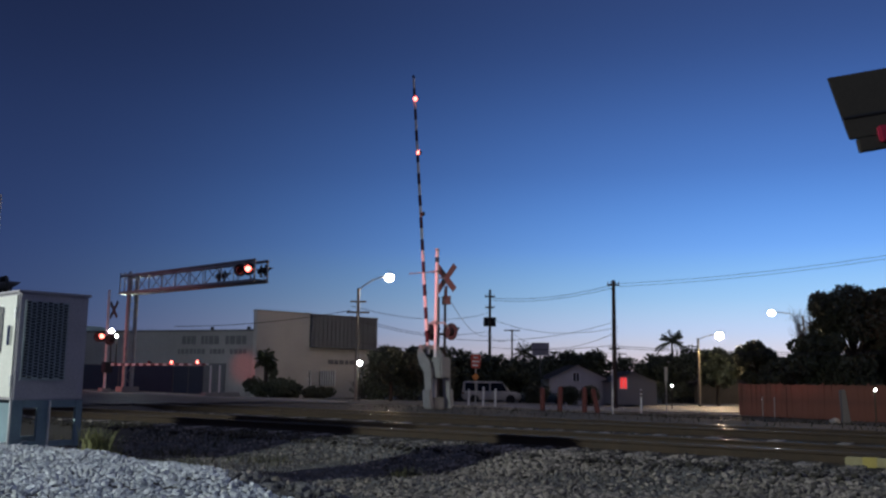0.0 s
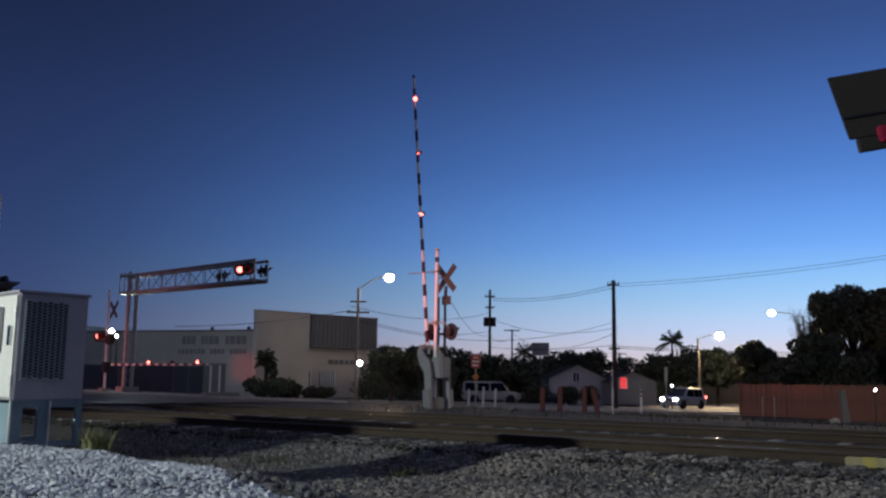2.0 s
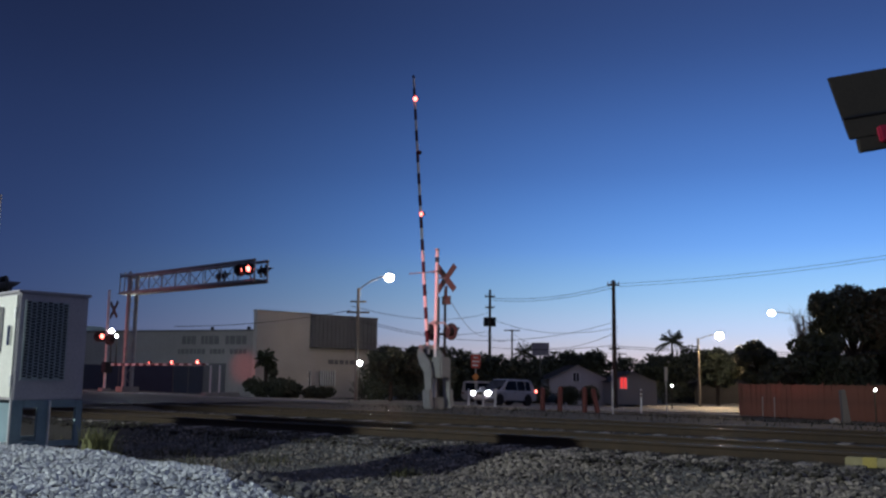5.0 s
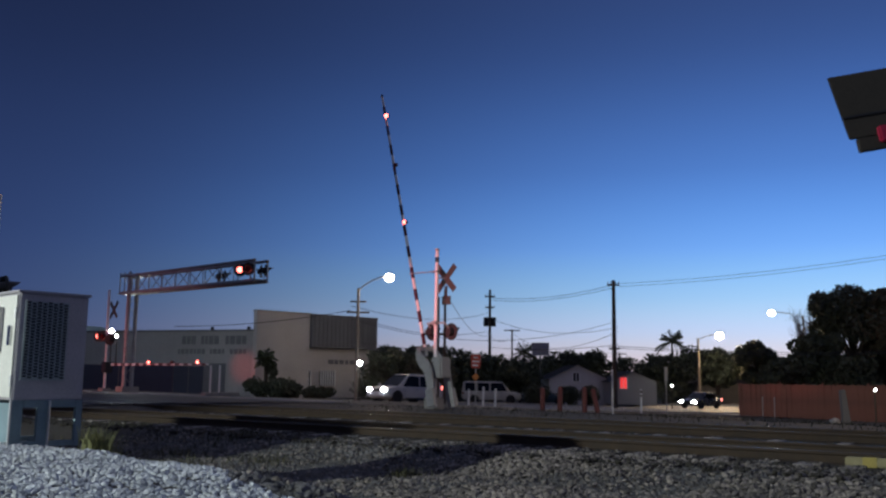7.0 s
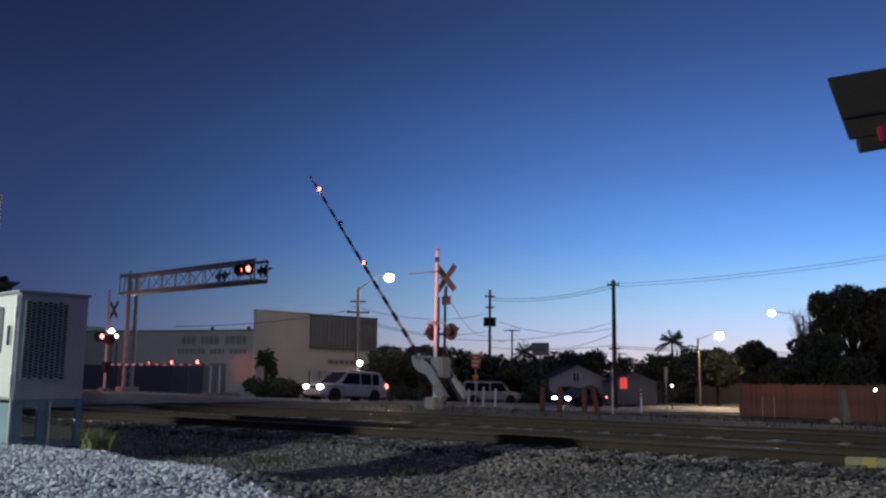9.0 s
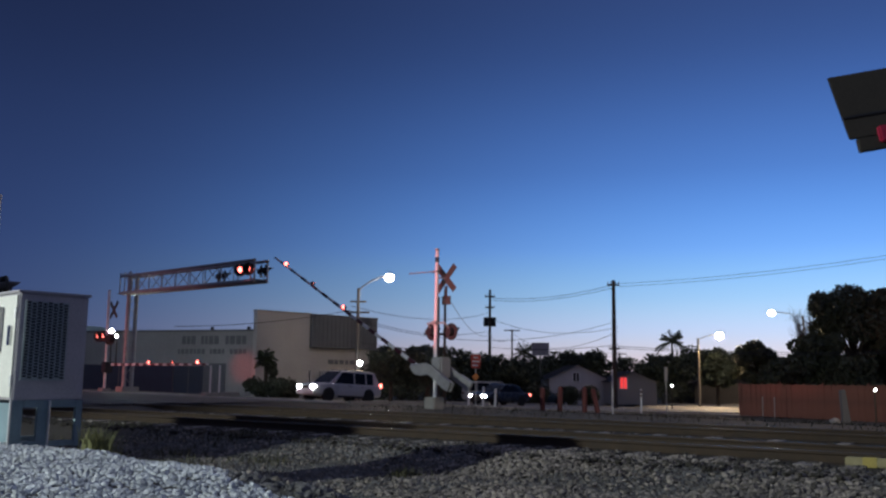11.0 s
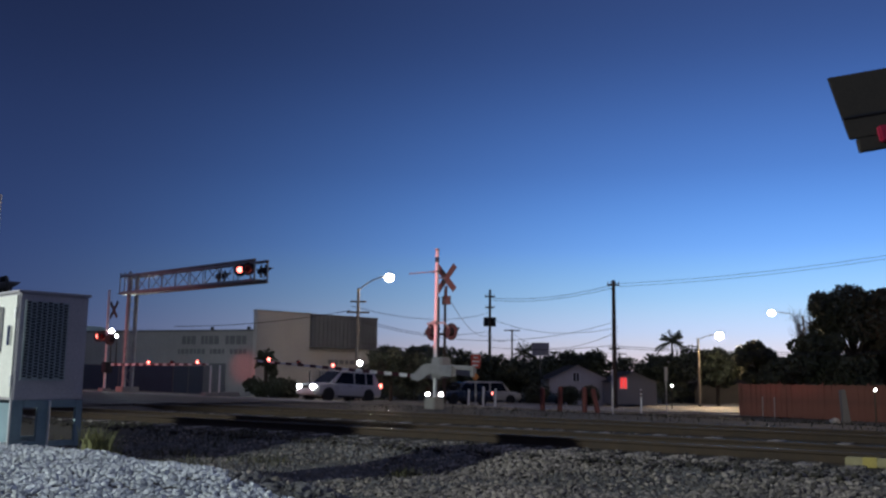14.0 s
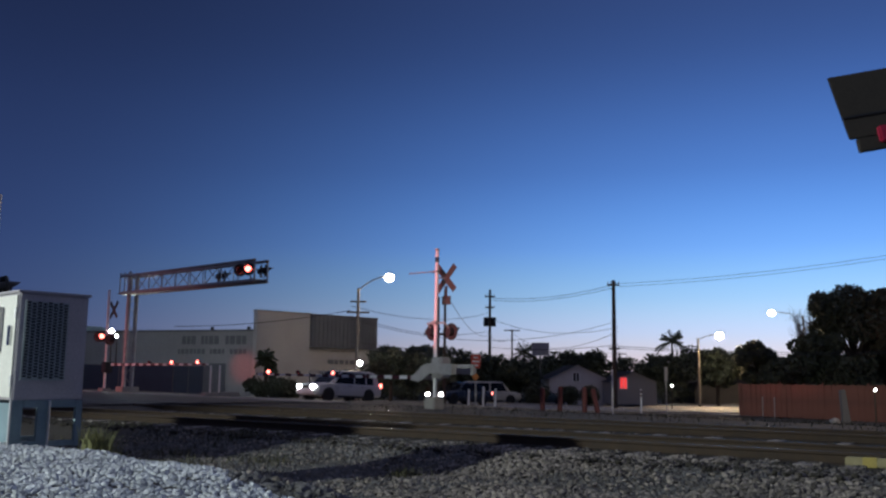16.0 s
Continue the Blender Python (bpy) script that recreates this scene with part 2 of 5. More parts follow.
# ---------------------------------------------------------------- ground, road, tracks
def grid_sheet(name, xs, ys, fz, material, keep=None):
    verts = [(x, y, fz(x, y)) for x in xs for y in ys]
    n = len(ys)
    faces = [(i * n + j, (i + 1) * n + j, (i + 1) * n + j + 1, i * n + j + 1) for i in range(len(xs) - 1) for j in range(n - 1)
             if keep is None or keep((xs[i] + xs[i + 1]) / 2, (ys[j] + ys[j + 1]) / 2)]
    me = bpy.data.meshes.new(name)
    me.from_pydata(verts, [], faces)
    me.polygons.foreach_set("use_smooth", [True] * len(me.polygons))
    me.materials.append(material)
    return new(name, me)


def lump(x, y):
    return 0.055 * noise.noise((x * 0.8, y * 0.8, 0)) + 0.015 * noise.noise((x * 3, y * 3, 4))


XS = [-900, -300, -100, -40, -15] + [-8 + 0.25 * i for i in range(133)] + [26 + 2 * i for i in range(50)] + [150, 220, 400, 900, 2500]
YS = [-900, -300, -100, -40, -12] + [-6 + 0.3 * i for i in range(110)] + [27.5 + 0.75 * i for i in range(40)] + [58 + 2 * i for i in range(36)] + [150, 220, 400, 900, 2500]


def ground_z(x, y):
    inner = 1.0 if -8 < x < 24 else 0.4
    z = land(x, y) + lump(x, y) * inner
    m = min(1, max(0, (y - 24.2) / 2.0)) * min(1, max(0, (52.4 - y) / 2.0)) if -40 < x < 205 else 0
    return z + (road_height(x) - 0.04 - z) * m * m * (3 - 2 * m)


ground = tagged(grid_sheet("ground", XS, YS, ground_z, M["ground"]), "dark dirt and dry grass beside the railway tracks", "ground", kind="structure")
RX = [20.5 + 1.0 * i for i in range(6)] + [26 + 4 * i for i in range(20)] + [110, 140, 200]
road = tagged(grid_sheet("road", RX, [26.4, 29, 33, 37.4, 42, 46, 50.0], lambda x, y: road_height(x), M["asphalt"]),
              "worn grey asphalt road over the crossing", "road", kind="structure")
# asphalt coloured darker here than on the road, with the shade put in
tagged(grid_sheet("crossing_surface", [-30, -10, 0, 5] + [6 + i * 1.0 for i in range(15)] + [20.5], [26.4, 29, 33, 37.4, 42, 46, 50.0], lambda x, y: road_height(x), M["crossing"]),
       "dark worn asphalt between the rails of the crossing, darkened further for shade", "crossing surface", kind="structure")
apron = tagged(grid_sheet("pavement", [26 + 4 * i for i in range(16)], [18.5, 21, 24, 26.4], lambda x, y: land(x, y) + 0.05, M["concrete"],
                          lambda x, y: x > 44), "pale concrete apron beside the road", "pavement", kind="structure")


def kerb(name, y, x0, x1):
    bm = bmesh.new()
    x = x0
    while x < x1 - 0.1:
        z0, z1 = road_height(x), road_height(x + 1.9)
        vs = box(bm, (x + 0.95, y, (z0 + z1) / 2 - 0.05), (1.88, 0.16, 0.26))
        for v in vs:
            v.co.z += (z1 - z0) * (v.co.x - x - 0.95) / 1.9
        x += 1.9
    ob = part(name, bm, M["concrete"], bevel=0.015)
    return tagged(ob, "worn pale concrete kerb along the road", "kerb", kind="structure")


kerb("kerb_near", 26.3, 21.5, 62)
kerb("kerb_far", 50.1, 20, 90)
bm = bmesh.new()
for i in range(12):
    x = 27 + 6 * i
    for y in (33, 45.5):
        vs = box(bm, (x, y, road_height(x) + 0.006), (3, 0.12, 0.01))
        for v in vs:
            v.co.z = road_height(v.co.x) + 0.006
for y in (37.2, 37.6, 26.9, 49.4):
    for i in range(22):
        x = 25 + 4 * i
        vs = box(bm, (x, y, 0), (3.99, 0.10, 0.01))
        for v in vs:
            v.co.z = road_height(v.co.x) + 0.006
tagged(part("road_marking", bm, M["white"]), "faded white painted lane lines on asphalt", "road marking", kind="structure")


def ballast_bed():
    for which in (0, 1):
        bm = bmesh.new()
        prev = None
        for k in range(71):
            b = -10 + 1.5 * k
            c = track_x(b, which)
            row = [bm.verts.new((c + o, b, z + 0.5 * lump(c + o, b))) for o, z in ((-2.9, -0.26), (-1.8, 0.0), (-0.9, 0.035), (0, 0.03), (0.9, 0.035), (1.9, 0.0), (2.3, -0.1))]
            if prev:
                for i in range(6):
                    bm.faces.new((prev[i], prev[i + 1], row[i + 1], row[i]))
            prev = row
        tagged(part("ballast_bed", bm, M["ballast"], smooth=True), "brown stained ballast bed under the rails", "ballast", kind="structure")


ballast_bed()

RAIL_PROFILE = ((-0.07, 0), (0.07, 0), (0.07, 0.015), (0.012, 0.03), (0.012, 0.12), (0.036, 0.135), (0.034, 0.168), (0.012, 0.172), (-0.012, 0.172), (-0.034, 0.168), (-0.036, 0.135), (-0.012, 0.12), (-0.012, 0.03), (-0.07, 0.015))


def rails():
    for which in (0, 1):
        track = thing("railway_track", pose(0, 0, 0), "railway track with rusty rails and shiny worn heads", "railway track", "tracks")
        for side in (-0.753, 0.753):
            bm = bmesh.new()
            ends = [[bm.verts.new((track_x(b, which) + side + x, b, z + 0.03)) for x, z in RAIL_PROFILE] for b in (-10, 95)]
            n = len(RAIL_PROFILE)
            for i in range(n):
                fc = bm.faces.new((ends[0][i], ends[0][(i + 1) % n], ends[1][(i + 1) % n], ends[1][i]))
                fc.material_index = 1 if i == 7 else 0
            bm.normal_update()
            bmesh.ops.recalc_face_normals(bm, faces=bm.faces[:])
            part("rail", bm, [M["rail"], M["rail_top"]], track)
        me = None
        for k in range(60):
            b = 1.0 + 0.56 * k
            if 25.6 < b < 51:
                continue
            if me is None:
                bm = bmesh.new()
                box(bm, (0, 0, 0), (2.6, 0.23, 0.17))
                ob = part("tie", bm, M["tie"], track, bevel=0.012)
                me = ob.data
            else:
                ob = new("tie", me)
                ob.parent = track
            ob.matrix_basis = pose(track_x(b, which) + 0.04 * math.sin(k * 7.1), b, -0.045 + 0.012 * math.sin(k * 3.3), 0, 0, 10.2 + 1.5 * math.sin(k * 5.7))
        for k in range(10):
            b = 27.4 + 2.42 * k
            for o, w in ((-1.2, 0.75), (0, 1.3), (1.2, 0.75)):
                bm = bmesh.new()
                box(bm, (0, 0, 0), (w, 2.38, 0.16))
                ob = part("crossing_panel", bm, M["rubber"], track)
                ob.matrix_basis = pose(track_x(b, which) + o, b, 0.13, 0, 0, 10.2)


rails()


# ---------------------------------------------------------------- gate signals
def round_plate(bm, c, r, t, axis, n=20, mi=0):
    a = Vector(axis).normalized()
    c = Vector(c)
    return bar(bm, c - a * t / 2, c + a * t / 2, r, None, n, mi)


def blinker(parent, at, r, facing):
    """A lens that turns in its housing in place of flashing: one face is lit, the other dark."""
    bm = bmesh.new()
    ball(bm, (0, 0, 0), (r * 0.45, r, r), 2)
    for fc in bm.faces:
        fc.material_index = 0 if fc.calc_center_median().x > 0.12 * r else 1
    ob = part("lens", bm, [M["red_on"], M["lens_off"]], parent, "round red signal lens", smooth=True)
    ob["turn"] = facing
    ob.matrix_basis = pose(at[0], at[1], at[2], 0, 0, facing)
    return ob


def flasher(parent, c, facing, lit=True):
    """A signal light: black round background, hood and lens, facing that bearing (degrees)."""
    a = Vector((math.cos(radians(facing)), math.sin(radians(facing)), 0))
    c = Vector(c)
    bm = bmesh.new()
    round_plate(bm, c, 0.30, 0.02, a)
    bar(bm, c - a * 0.01, c - a * 0.16, 0.16, 0.12, 14)
    body = part("flasher", bm, M["dark"], parent, "black round signal background")
    bm = bmesh.new()
    side = Vector((-a.y, a.x, 0))
    pts = [(math.cos(radians(t)), math.sin(radians(t))) for t in range(-20, 201, 20)]
    prev = None
    for cx, sz in pts:
        d = side * cx * 0.165 + Vector((0, 0, sz * 0.165))
        ln = 0.12 + 0.24 * max(0, sz)
        row = [bm.verts.new(c + d + a * 0.01), bm.verts.new(c + d + a * ln), bm.verts.new(c + d * 1.05 + a * ln), bm.verts.new(c + d * 1.05 + a * 0.01)]
        if prev:
            for i in range(3):
                bm.faces.new((prev[i], prev[i + 1], row[i + 1], row[i]))
        prev = row
    part("hood", bm, M["dark"], body)
    bm = bmesh.new()
    if not lit:
        round_plate(bm, c + a * 0.03, 0.145, 0.03, a)
        part("lens", bm, M["lens_off"], body, "unlit dark red lens", smooth=False)
    else:
        bm.free()
    return body, c + a * 0.09


def crossbuck(parent, c, facing):
    a = Vector((math.cos(radians(facing)), math.sin(radians(facing)), 0))
    for k, t in enumerate((45, -45)):
        m = Matrix.Rotation(radians(facing), 4, "Z") @ Matrix.Rotation(radians(t), 4, "X")
        bm = bmesh.new()
        box(bm, Vector(c) + a * 0.012 * k, (0.01, 1.22, 0.23), m)
        blade = part("crossbuck_blade", bm, M["backing"], parent, "grey back of a white crossbuck blade")
        bm = bmesh.new()
        box(bm, Vector(c) + a * (0.012 * k + 0.007), (0.004, 1.18, 0.19), m)
        part("sheeting", bm, M["white"], blade)


def striped_arm(name, parent, length, lamps, dz=0.0):
    """A gate arm along +y from its pivot, red and white, with lamps on it."""
    bm = bmesh.new()
    vs = box(bm, (0, (0.55 + length) / 2, 0), (0.046, length - 0.55, 0.13))
    for v in vs:
        v.co.z = v.co.z * (0.52 if v.co.y > 2 else 1) + dz
    arm = part(name, bm, M["white"], parent, "red and white striped gate arm")
    y, k = 0.55, 0
    while y < length - 0.02:
        y1 = min(y + 0.41, length)
        r = interp((y + y1) / 2, (0.5, length), (0.065, 0.034))
        if k % 2:
            bm = bmesh.new()
            box(bm, (0, (y + y1) / 2, dz), (0.056, y1 - y, 2 * r + 0.008))
            part("red_stripe", bm, M["stripe_red"], arm)
        y, k = y1, k + 1
    out = []
    for i, (y, turns) in enumerate(lamps):
        bm = bmesh.new()
        bar(bm, (-0.05, y, dz + 0.10), (0.05, y, dz + 0.10), 0.075, None, 12)
        box(bm, (0, y, dz + 0.05), (0.04, 0.06, 0.08))
        part("lamp_housing", bm, M["dark"], arm)
        if turns:
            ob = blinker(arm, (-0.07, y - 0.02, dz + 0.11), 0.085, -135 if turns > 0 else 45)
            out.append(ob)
        else:
            bm = bmesh.new()
            ball(bm, (-0.07, y - 0.02, dz + 0.11), (0.07, 0.085, 0.085), 2)
            part("lens", bm, M["red_on"], arm, "lit red tip lamp", smooth=True)
    return arm, out


def exit_gate():
    gx, gy, gz = 22.10, 22.45, 0.04
    g = thing("crossing_gate", pose(gx, gy, gz), "exit gate with a red-lit mast and a descending striped arm", "crossing gate", "gates")
    mast = br("mast", (0.02, 0, 0.35), (0.04, -0.03, 5.45), 0.065, M["mast_paint"], g, "pale painted mast", n=14)
    br("mast_cap", (0.04, -0.03, 5.45), (0.04, -0.03, 5.53), 0.075, M["galv"], mast, n=14)
    br("mast_band", (0.04, -0.03, 5.05), (0.04, -0.03, 5.22), 0.069, M["dark"], mast, n=14)
    bx("clamp", (0.03, 0.06, 4.72), (0.10, 0.30, 0.06), M["dark"], mast)
    bm = bmesh.new()
    box(bm, (0, 0, 0.16), (0.5, 0.5, 0.42))
    part("foundation", bm, M["concrete"], g, bevel=0.03)
    bm = bmesh.new()
    box(bm, (0.10, -0.22, 1.38), (0.50, 0.50, 0.72))
    mech = part("gate_mechanism", bm, M["alu_paint"], g, "pale grey gate mechanism housing", bevel=0.05)
    bx("hatch", (-0.155, -0.22, 1.38), (0.015, 0.38, 0.56), M["alu_paint"], mech)
    crossbuck(g, (0.34, -0.18, 4.50), 0)
    br("crossbuck_bracket", (0.04, -0.02, 4.5), (0.33, -0.18, 4.5), 0.03, M["galv"], g)
    # small plate under the crossbuck, seen from behind
    pl = bx("track_sign", (0.34, -0.20, 3.72), (0.02, 0.42, 0.30), M["backing"], g, "grey back of a small sign plate")
    bx("sign_stem", (0.33, -0.2, 3.98), (0.03, 0.1, 0.5), M["dark"], pl)
    bm = bmesh.new()
    bar(bm, (0.05, -0.42, 2.92), (0.05, 0.42, 2.92), 0.03, None, 8)
    bar(bm, (0.05, -0.42, 2.92), (0.25, -0.46, 2.68), 0.03, None, 8)
    bar(bm, (0.05, 0.42, 2.92), (0.2, 0.40, 2.68), 0.03, None, 8)
    box(bm, (0.0, 0.0, 2.92), (0.2, 0.16, 0.14))
    part("flasher_crossarm", bm, M["alu_paint"], g)
    flasher(g, (0.34, -0.46, 2.62), 0, False)
    flasher(g, (0.26, 0.40, 2.62), 0, False)
    # long thin bracket that steadies the raised arm
    br("arm_bracket", (0.0, 0.0, 4.72), (-0.1, 1.25, 4.72), 0.02, M["galv"], g)
    arm, lens = striped_arm("gate_arm", g, 10.90, [(5.57, 1), (7.88, -1), (9.95, 0)], -0.30)
    for sx in (-0.36, 0.52):
        # curved support arm that carries the counterweight, on either side of the mast
        bm = bmesh.new()
        prof = [(0.72, -0.24), (0.72, -0.40), (0.45, -0.44), (0.2, -0.36), (-0.1, -0.16), (-0.45, -0.15), (-1.35, -0.17), (-1.35, 0.16), (-0.5, 0.17), (-0.1, 0.20), (0.2, 0.14), (0.6, -0.16)]
        for s in (-0.03, 0.03):
            vs = [bm.verts.new((sx + s, y, z)) for y, z in prof]
            bm.faces.new(vs if s > 0 else vs[::-1])
        bm.verts.ensure_lookup_table()
        n = len(prof)
        for i in range(n):
            bm.faces.new((bm.verts[i], bm.verts[(i + 1) % n], bm.verts[n + (i + 1) % n], bm.verts[n + i]))
        bmesh.ops.recalc_face_normals(bm, faces=bm.faces[:])
        part("support_arm", bm, M["alu_paint"], arm, "pale grey counterweight arm")
        bm = bmesh.new()
        box(bm, (sx + (0.08 if sx > 0 else -0.08), -1.0, 0.0), (0.12, 0.6, 0.36))
        part("counterweight", bm, M["galv"], arm, bevel=0.02)
    bx("arm_clamp", (0.08, 0.78, -0.30), (0.86, 0.14, 0.15), M["galv"], arm)
    return g, arm, lens


def entrance_gate():
    gx, gy = 22.36, 48.44
    g = thing("crossing_gate", pose(gx, gy, 0.05), "lowered entrance gate with red lamps at the road's far edge", "crossing gate", "gates")
    br("mast", (0, 0, 0.0), (-0.06, -0.03, 5.6), 0.065, M["white"], g, "white mast lit red", n=12)
    bx("foundation", (0, 0, 0.1), (0.5, 0.5, 0.25), M["concrete"], g, bevel=0.02)
    bx("gate_mechanism", (0.1, 0.05, 1.35), (0.45, 0.5, 0.6), M["dark"], g, "dark gate mechanism housing", bevel=0.04)
    crossbuck(g, (0.14, -0.28, 4.5), 0)
    bm = bmesh.new()
    bar(bm, (0, -0.4, 3.22), (0, 0.95, 3.22), 0.03)
    part("flasher_crossarm", bm, M["galv"], g)
    f0, at = flasher(g, (-0.06, 0.92, 3.05), 225)
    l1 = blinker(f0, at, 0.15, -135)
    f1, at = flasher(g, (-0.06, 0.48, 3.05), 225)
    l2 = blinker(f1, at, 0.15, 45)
    flasher(g, (-0.05, -0.42, 2.85), 45, False)
    arm, al = striped_arm("gate_arm", g, 10.6, [(4.95, 1), (7.3, -1), (9.75, 0)])
    arm.matrix_basis = pose(0, -0.1, 1.50, 0, 0, 180)
    for ob in al:
        q = ob.matrix_basis.translation
        ob["turn"] = 45 if ob["turn"] < 0 else -135
        ob.matrix_basis = pose(0.07, q.y, q.z, 0, 0, ob["turn"])
    for o in arm.children:
        if o.name.startswith("lens") and "turn" not in o:
            o.location.x += 0.14
    return g, l1, l2, al


def cantilever():
    gx, gy = 23.16, 47.39
    g = thing("cantilever_signal", pose(gx, gy, 0.12), "overhead cantilever truss with red flashing lights above the road", "cantilever signal")
    for dx in (-0.22, 0.22):
        br("post", (dx, 0, 0), (dx, -0.05, 6.5), 0.11, M["galv"], g, "galvanised steel post", n=12)
    bm = bmesh.new()
    for k in range(13):
        z = 0.35 + 0.48 * k
        s = 1 if k % 2 else -1
        bar(bm, (-0.22 * s, 0, z), (0.22 * s, 0, z + 0.48), 0.02, None, 6)
    part("lacing", bm, M["galv"], g)
    bx("foundation", (0, 0, 0.0), (1.0, 0.8, 0.5), M["concrete"], g, bevel=0.03)
    L = -12.5
    for dx in (-0.35, 0.35):
        for z, z1 in ((5.35, 5.2), (6.3, 6.15)):
            bm = bmesh.new()
            bar(bm, (dx, 0.7, z), (dx, L, z1), 0.075, None, 8)
            part("chord", bm, M["galv"], g)
    for dx in (-0.35, 0.35):
        bm = bmesh.new()
        n = 9
        for k in range(n):
            y0, y1 = 0.3 + (L - 0.3) * k / n, 0.3 + (L - 0.3) * (k + 1) / n
            dz0, dz1 = -0.15 * k / n, -0.15 * (k + 1) / n
            bar(bm, (dx, y0, 5.35 + dz0), (dx, y0, 6.3 + dz0), 0.022, None, 6)
            a, b = (5.35, 6.3) if k % 2 else (6.3, 5.35)
            bar(bm, (dx, y0, a + dz0), (dx, y1, b + dz1), 0.022, None, 6)
        bar(bm, (dx, L, 5.2), (dx, L, 6.15), 0.04, None, 6)
        part("web", bm, M["galv"], g)
    bm = bmesh.new()
    box(bm, (0, (L + 0.7) / 2, 5.28), (0.6, abs(L) + 0.7, 0.02))
    part("walkway", bm, M["galv"], g, "grated steel walkway")
    for dx in (-0.38, 0.38):
        bx("kick_plate", (dx, (L + 0.7) / 2, 5.29), (0.02, abs(L) + 0.7, 0.16), M["galv"], g, rot=Matrix.Rotation(math.atan2(0.15, abs(L) + 0.7), 4, "X"))
    bm = bmesh.new()
    for k in range(4):
        bar(bm, (-0.35 + 0.7 * (k % 2), 0.3 + 0.55 * (k // 2), 5.3), (-0.35 + 0.7 * (k % 2), 0.3 + 0.55 * (k // 2), 6.5), 0.03, None, 6)
    box(bm, (0, 0.6, 5.35), (0.8, 0.8, 0.05))
    bar(bm, (-0.35, 0.85, 6.45), (0.35, 0.85, 6.45), 0.03, None, 6)
    part("cage", bm, M["galv"], g)
    f0, at0 = flasher(g, (-0.45, -11.48, 5.75), 225)
    f1, at1 = flasher(g, (-0.45, -12.15, 5.75), 225)
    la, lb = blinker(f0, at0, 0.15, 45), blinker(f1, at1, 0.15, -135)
    for y in (-8.1, -8.6, -11.75, -12.1):
        flasher(g, (0.5, y, 5.75), -20, False)
    return g, la, lb


GATE, GATE_ARM, GATE_LENS = exit_gate()
FAR, FAR_L1, FAR_L2, FAR_ARM_LENS = entrance_gate()
CANT, CANT_L, CANT_R = cantilever()


def home_mast():
    """The mast on this side of the tracks, at the edge of the view."""
    g = thing("crossing_signal", pose(7.75, 23.25, 0.0), "pale signal mast lit red on the near side of the tracks", "crossing signal")
    br("mast", (0, 0, -0.1), (0, 0, 5.45), 0.065, M["white"], g, n=12)
    bx("foundation", (0, 0, 0.0), (0.5, 0.5, 0.5), M["concrete"], g, bevel=0.03)
    bm = bmesh.new()
    bar(bm, (0, -0.45, 3.15), (0, 0.45, 3.15), 0.03)
    part("flasher_crossarm", bm, M["galv"], g)
    for y in (-0.28, -0.5, 0.42):
        flasher(g, (0.12, y, 3.12), 0, False)


home_mast()


# ---------------------------------------------------------------- street lamps, poles, wires
def street_lamp(x, y, z, height, arm, r=0.34, label="tall concrete street lamp, lit, beside the road"):
    g = thing("street_lamp", pose(x, y, z), label, "street lamp", "street lamps")
    br("pole", (0, 0, -0.3), (0, 0, height), 0.15, M["lamp_pole"], g, "", 0.10, 10)
    ax, ay, az = arm
    bm = bmesh.new()
    prev = Vector((0, 0, height - 0.15))
    for k in range(1, 7):
        t = k / 6
        p = Vector((ax * t, ay * t, height - 0.15 + az * (1 - (1 - t) ** 2)))
        bar(bm, prev, p, 0.045, None, 6)
        prev = p
    part("lamp_arm", bm, M["galv"], g)
    bm = bmesh.new()
    ball(bm, (ax, ay, prev.z + 0.10), (r * 0.5, r * 0.5, 0.16), 2)
    hd = part("lamp_head", bm, M["galv"], g, smooth=True)
    bm = bmesh.new()
    ball(bm, (ax, ay, prev.z - 0.12), (r * 0.72, r * 0.72, r * 0.66), 3)
    part("lamp_glass", bm, M["lamp_white"], hd, "glowing warm white lens", smooth=True)
    return g


LAMP = street_lamp(40.4, 48.7, -0.7, 7.85, (1.0, -2.1, 0.95), 0.40)
for dz, w in ((0.95, 1.1), (1.7, 1.6)):
    bx("crossarm", (0, 0, 7.85 - dz), (w, 0.1, 0.12), M["pole"], LAMP, rot=Matrix.Rotation(radians(-45), 4, "Z"))
street_lamp(81.6, 45.7, -1.6, 6.7, (1.45, -1.55, 0.55), 0.50)
street_lamp(98.9, 42.5, -1.7, 9.8, (-2.2, 2.6, 0.6), 0.46)
# two unseen posts, added to carry the yard lights
street_lamp(-17.9, 15.6, 0.0, 7.9, (0.4, -0.4, 0.3), 0.35)
street_lamp(32.5, 2.8, -0.4, 9.2, (-0.5, 0.6, 0.3), 0.35)


def utility_pole(x, y, z, height, r, arms, facing=0, extras=(), label="dark wooden utility pole with crossarms"):
    g = thing("utility_pole", pose(x, y, z, 0, 0, facing), label, "utility pole", "utility poles")
    br("pole", (0, 0, -0.4), (0, 0, height), r, M["pole"], g, "", r * 0.7, 10)
    for dz, w in arms:
        arm = bx("crossarm", (0, 0.1, height - dz), (w, 0.10, 0.12), M["pole"], g)
        for k in (-0.45, -0.2, 0.2, 0.45):
            br("insulator", (k * w, 0.1, height - dz + 0.06), (k * w, 0.1, height - dz + 0.24), 0.04, M["galv"], arm, n=6)
    for kind, dz, off in extras:
        if kind == "can":
            br("transformer", (off, 0.28, height - dz - 0.45), (off, 0.28, height - dz + 0.45), 0.26, M["dark"], g, "grey transformer can", n=12)
    return g


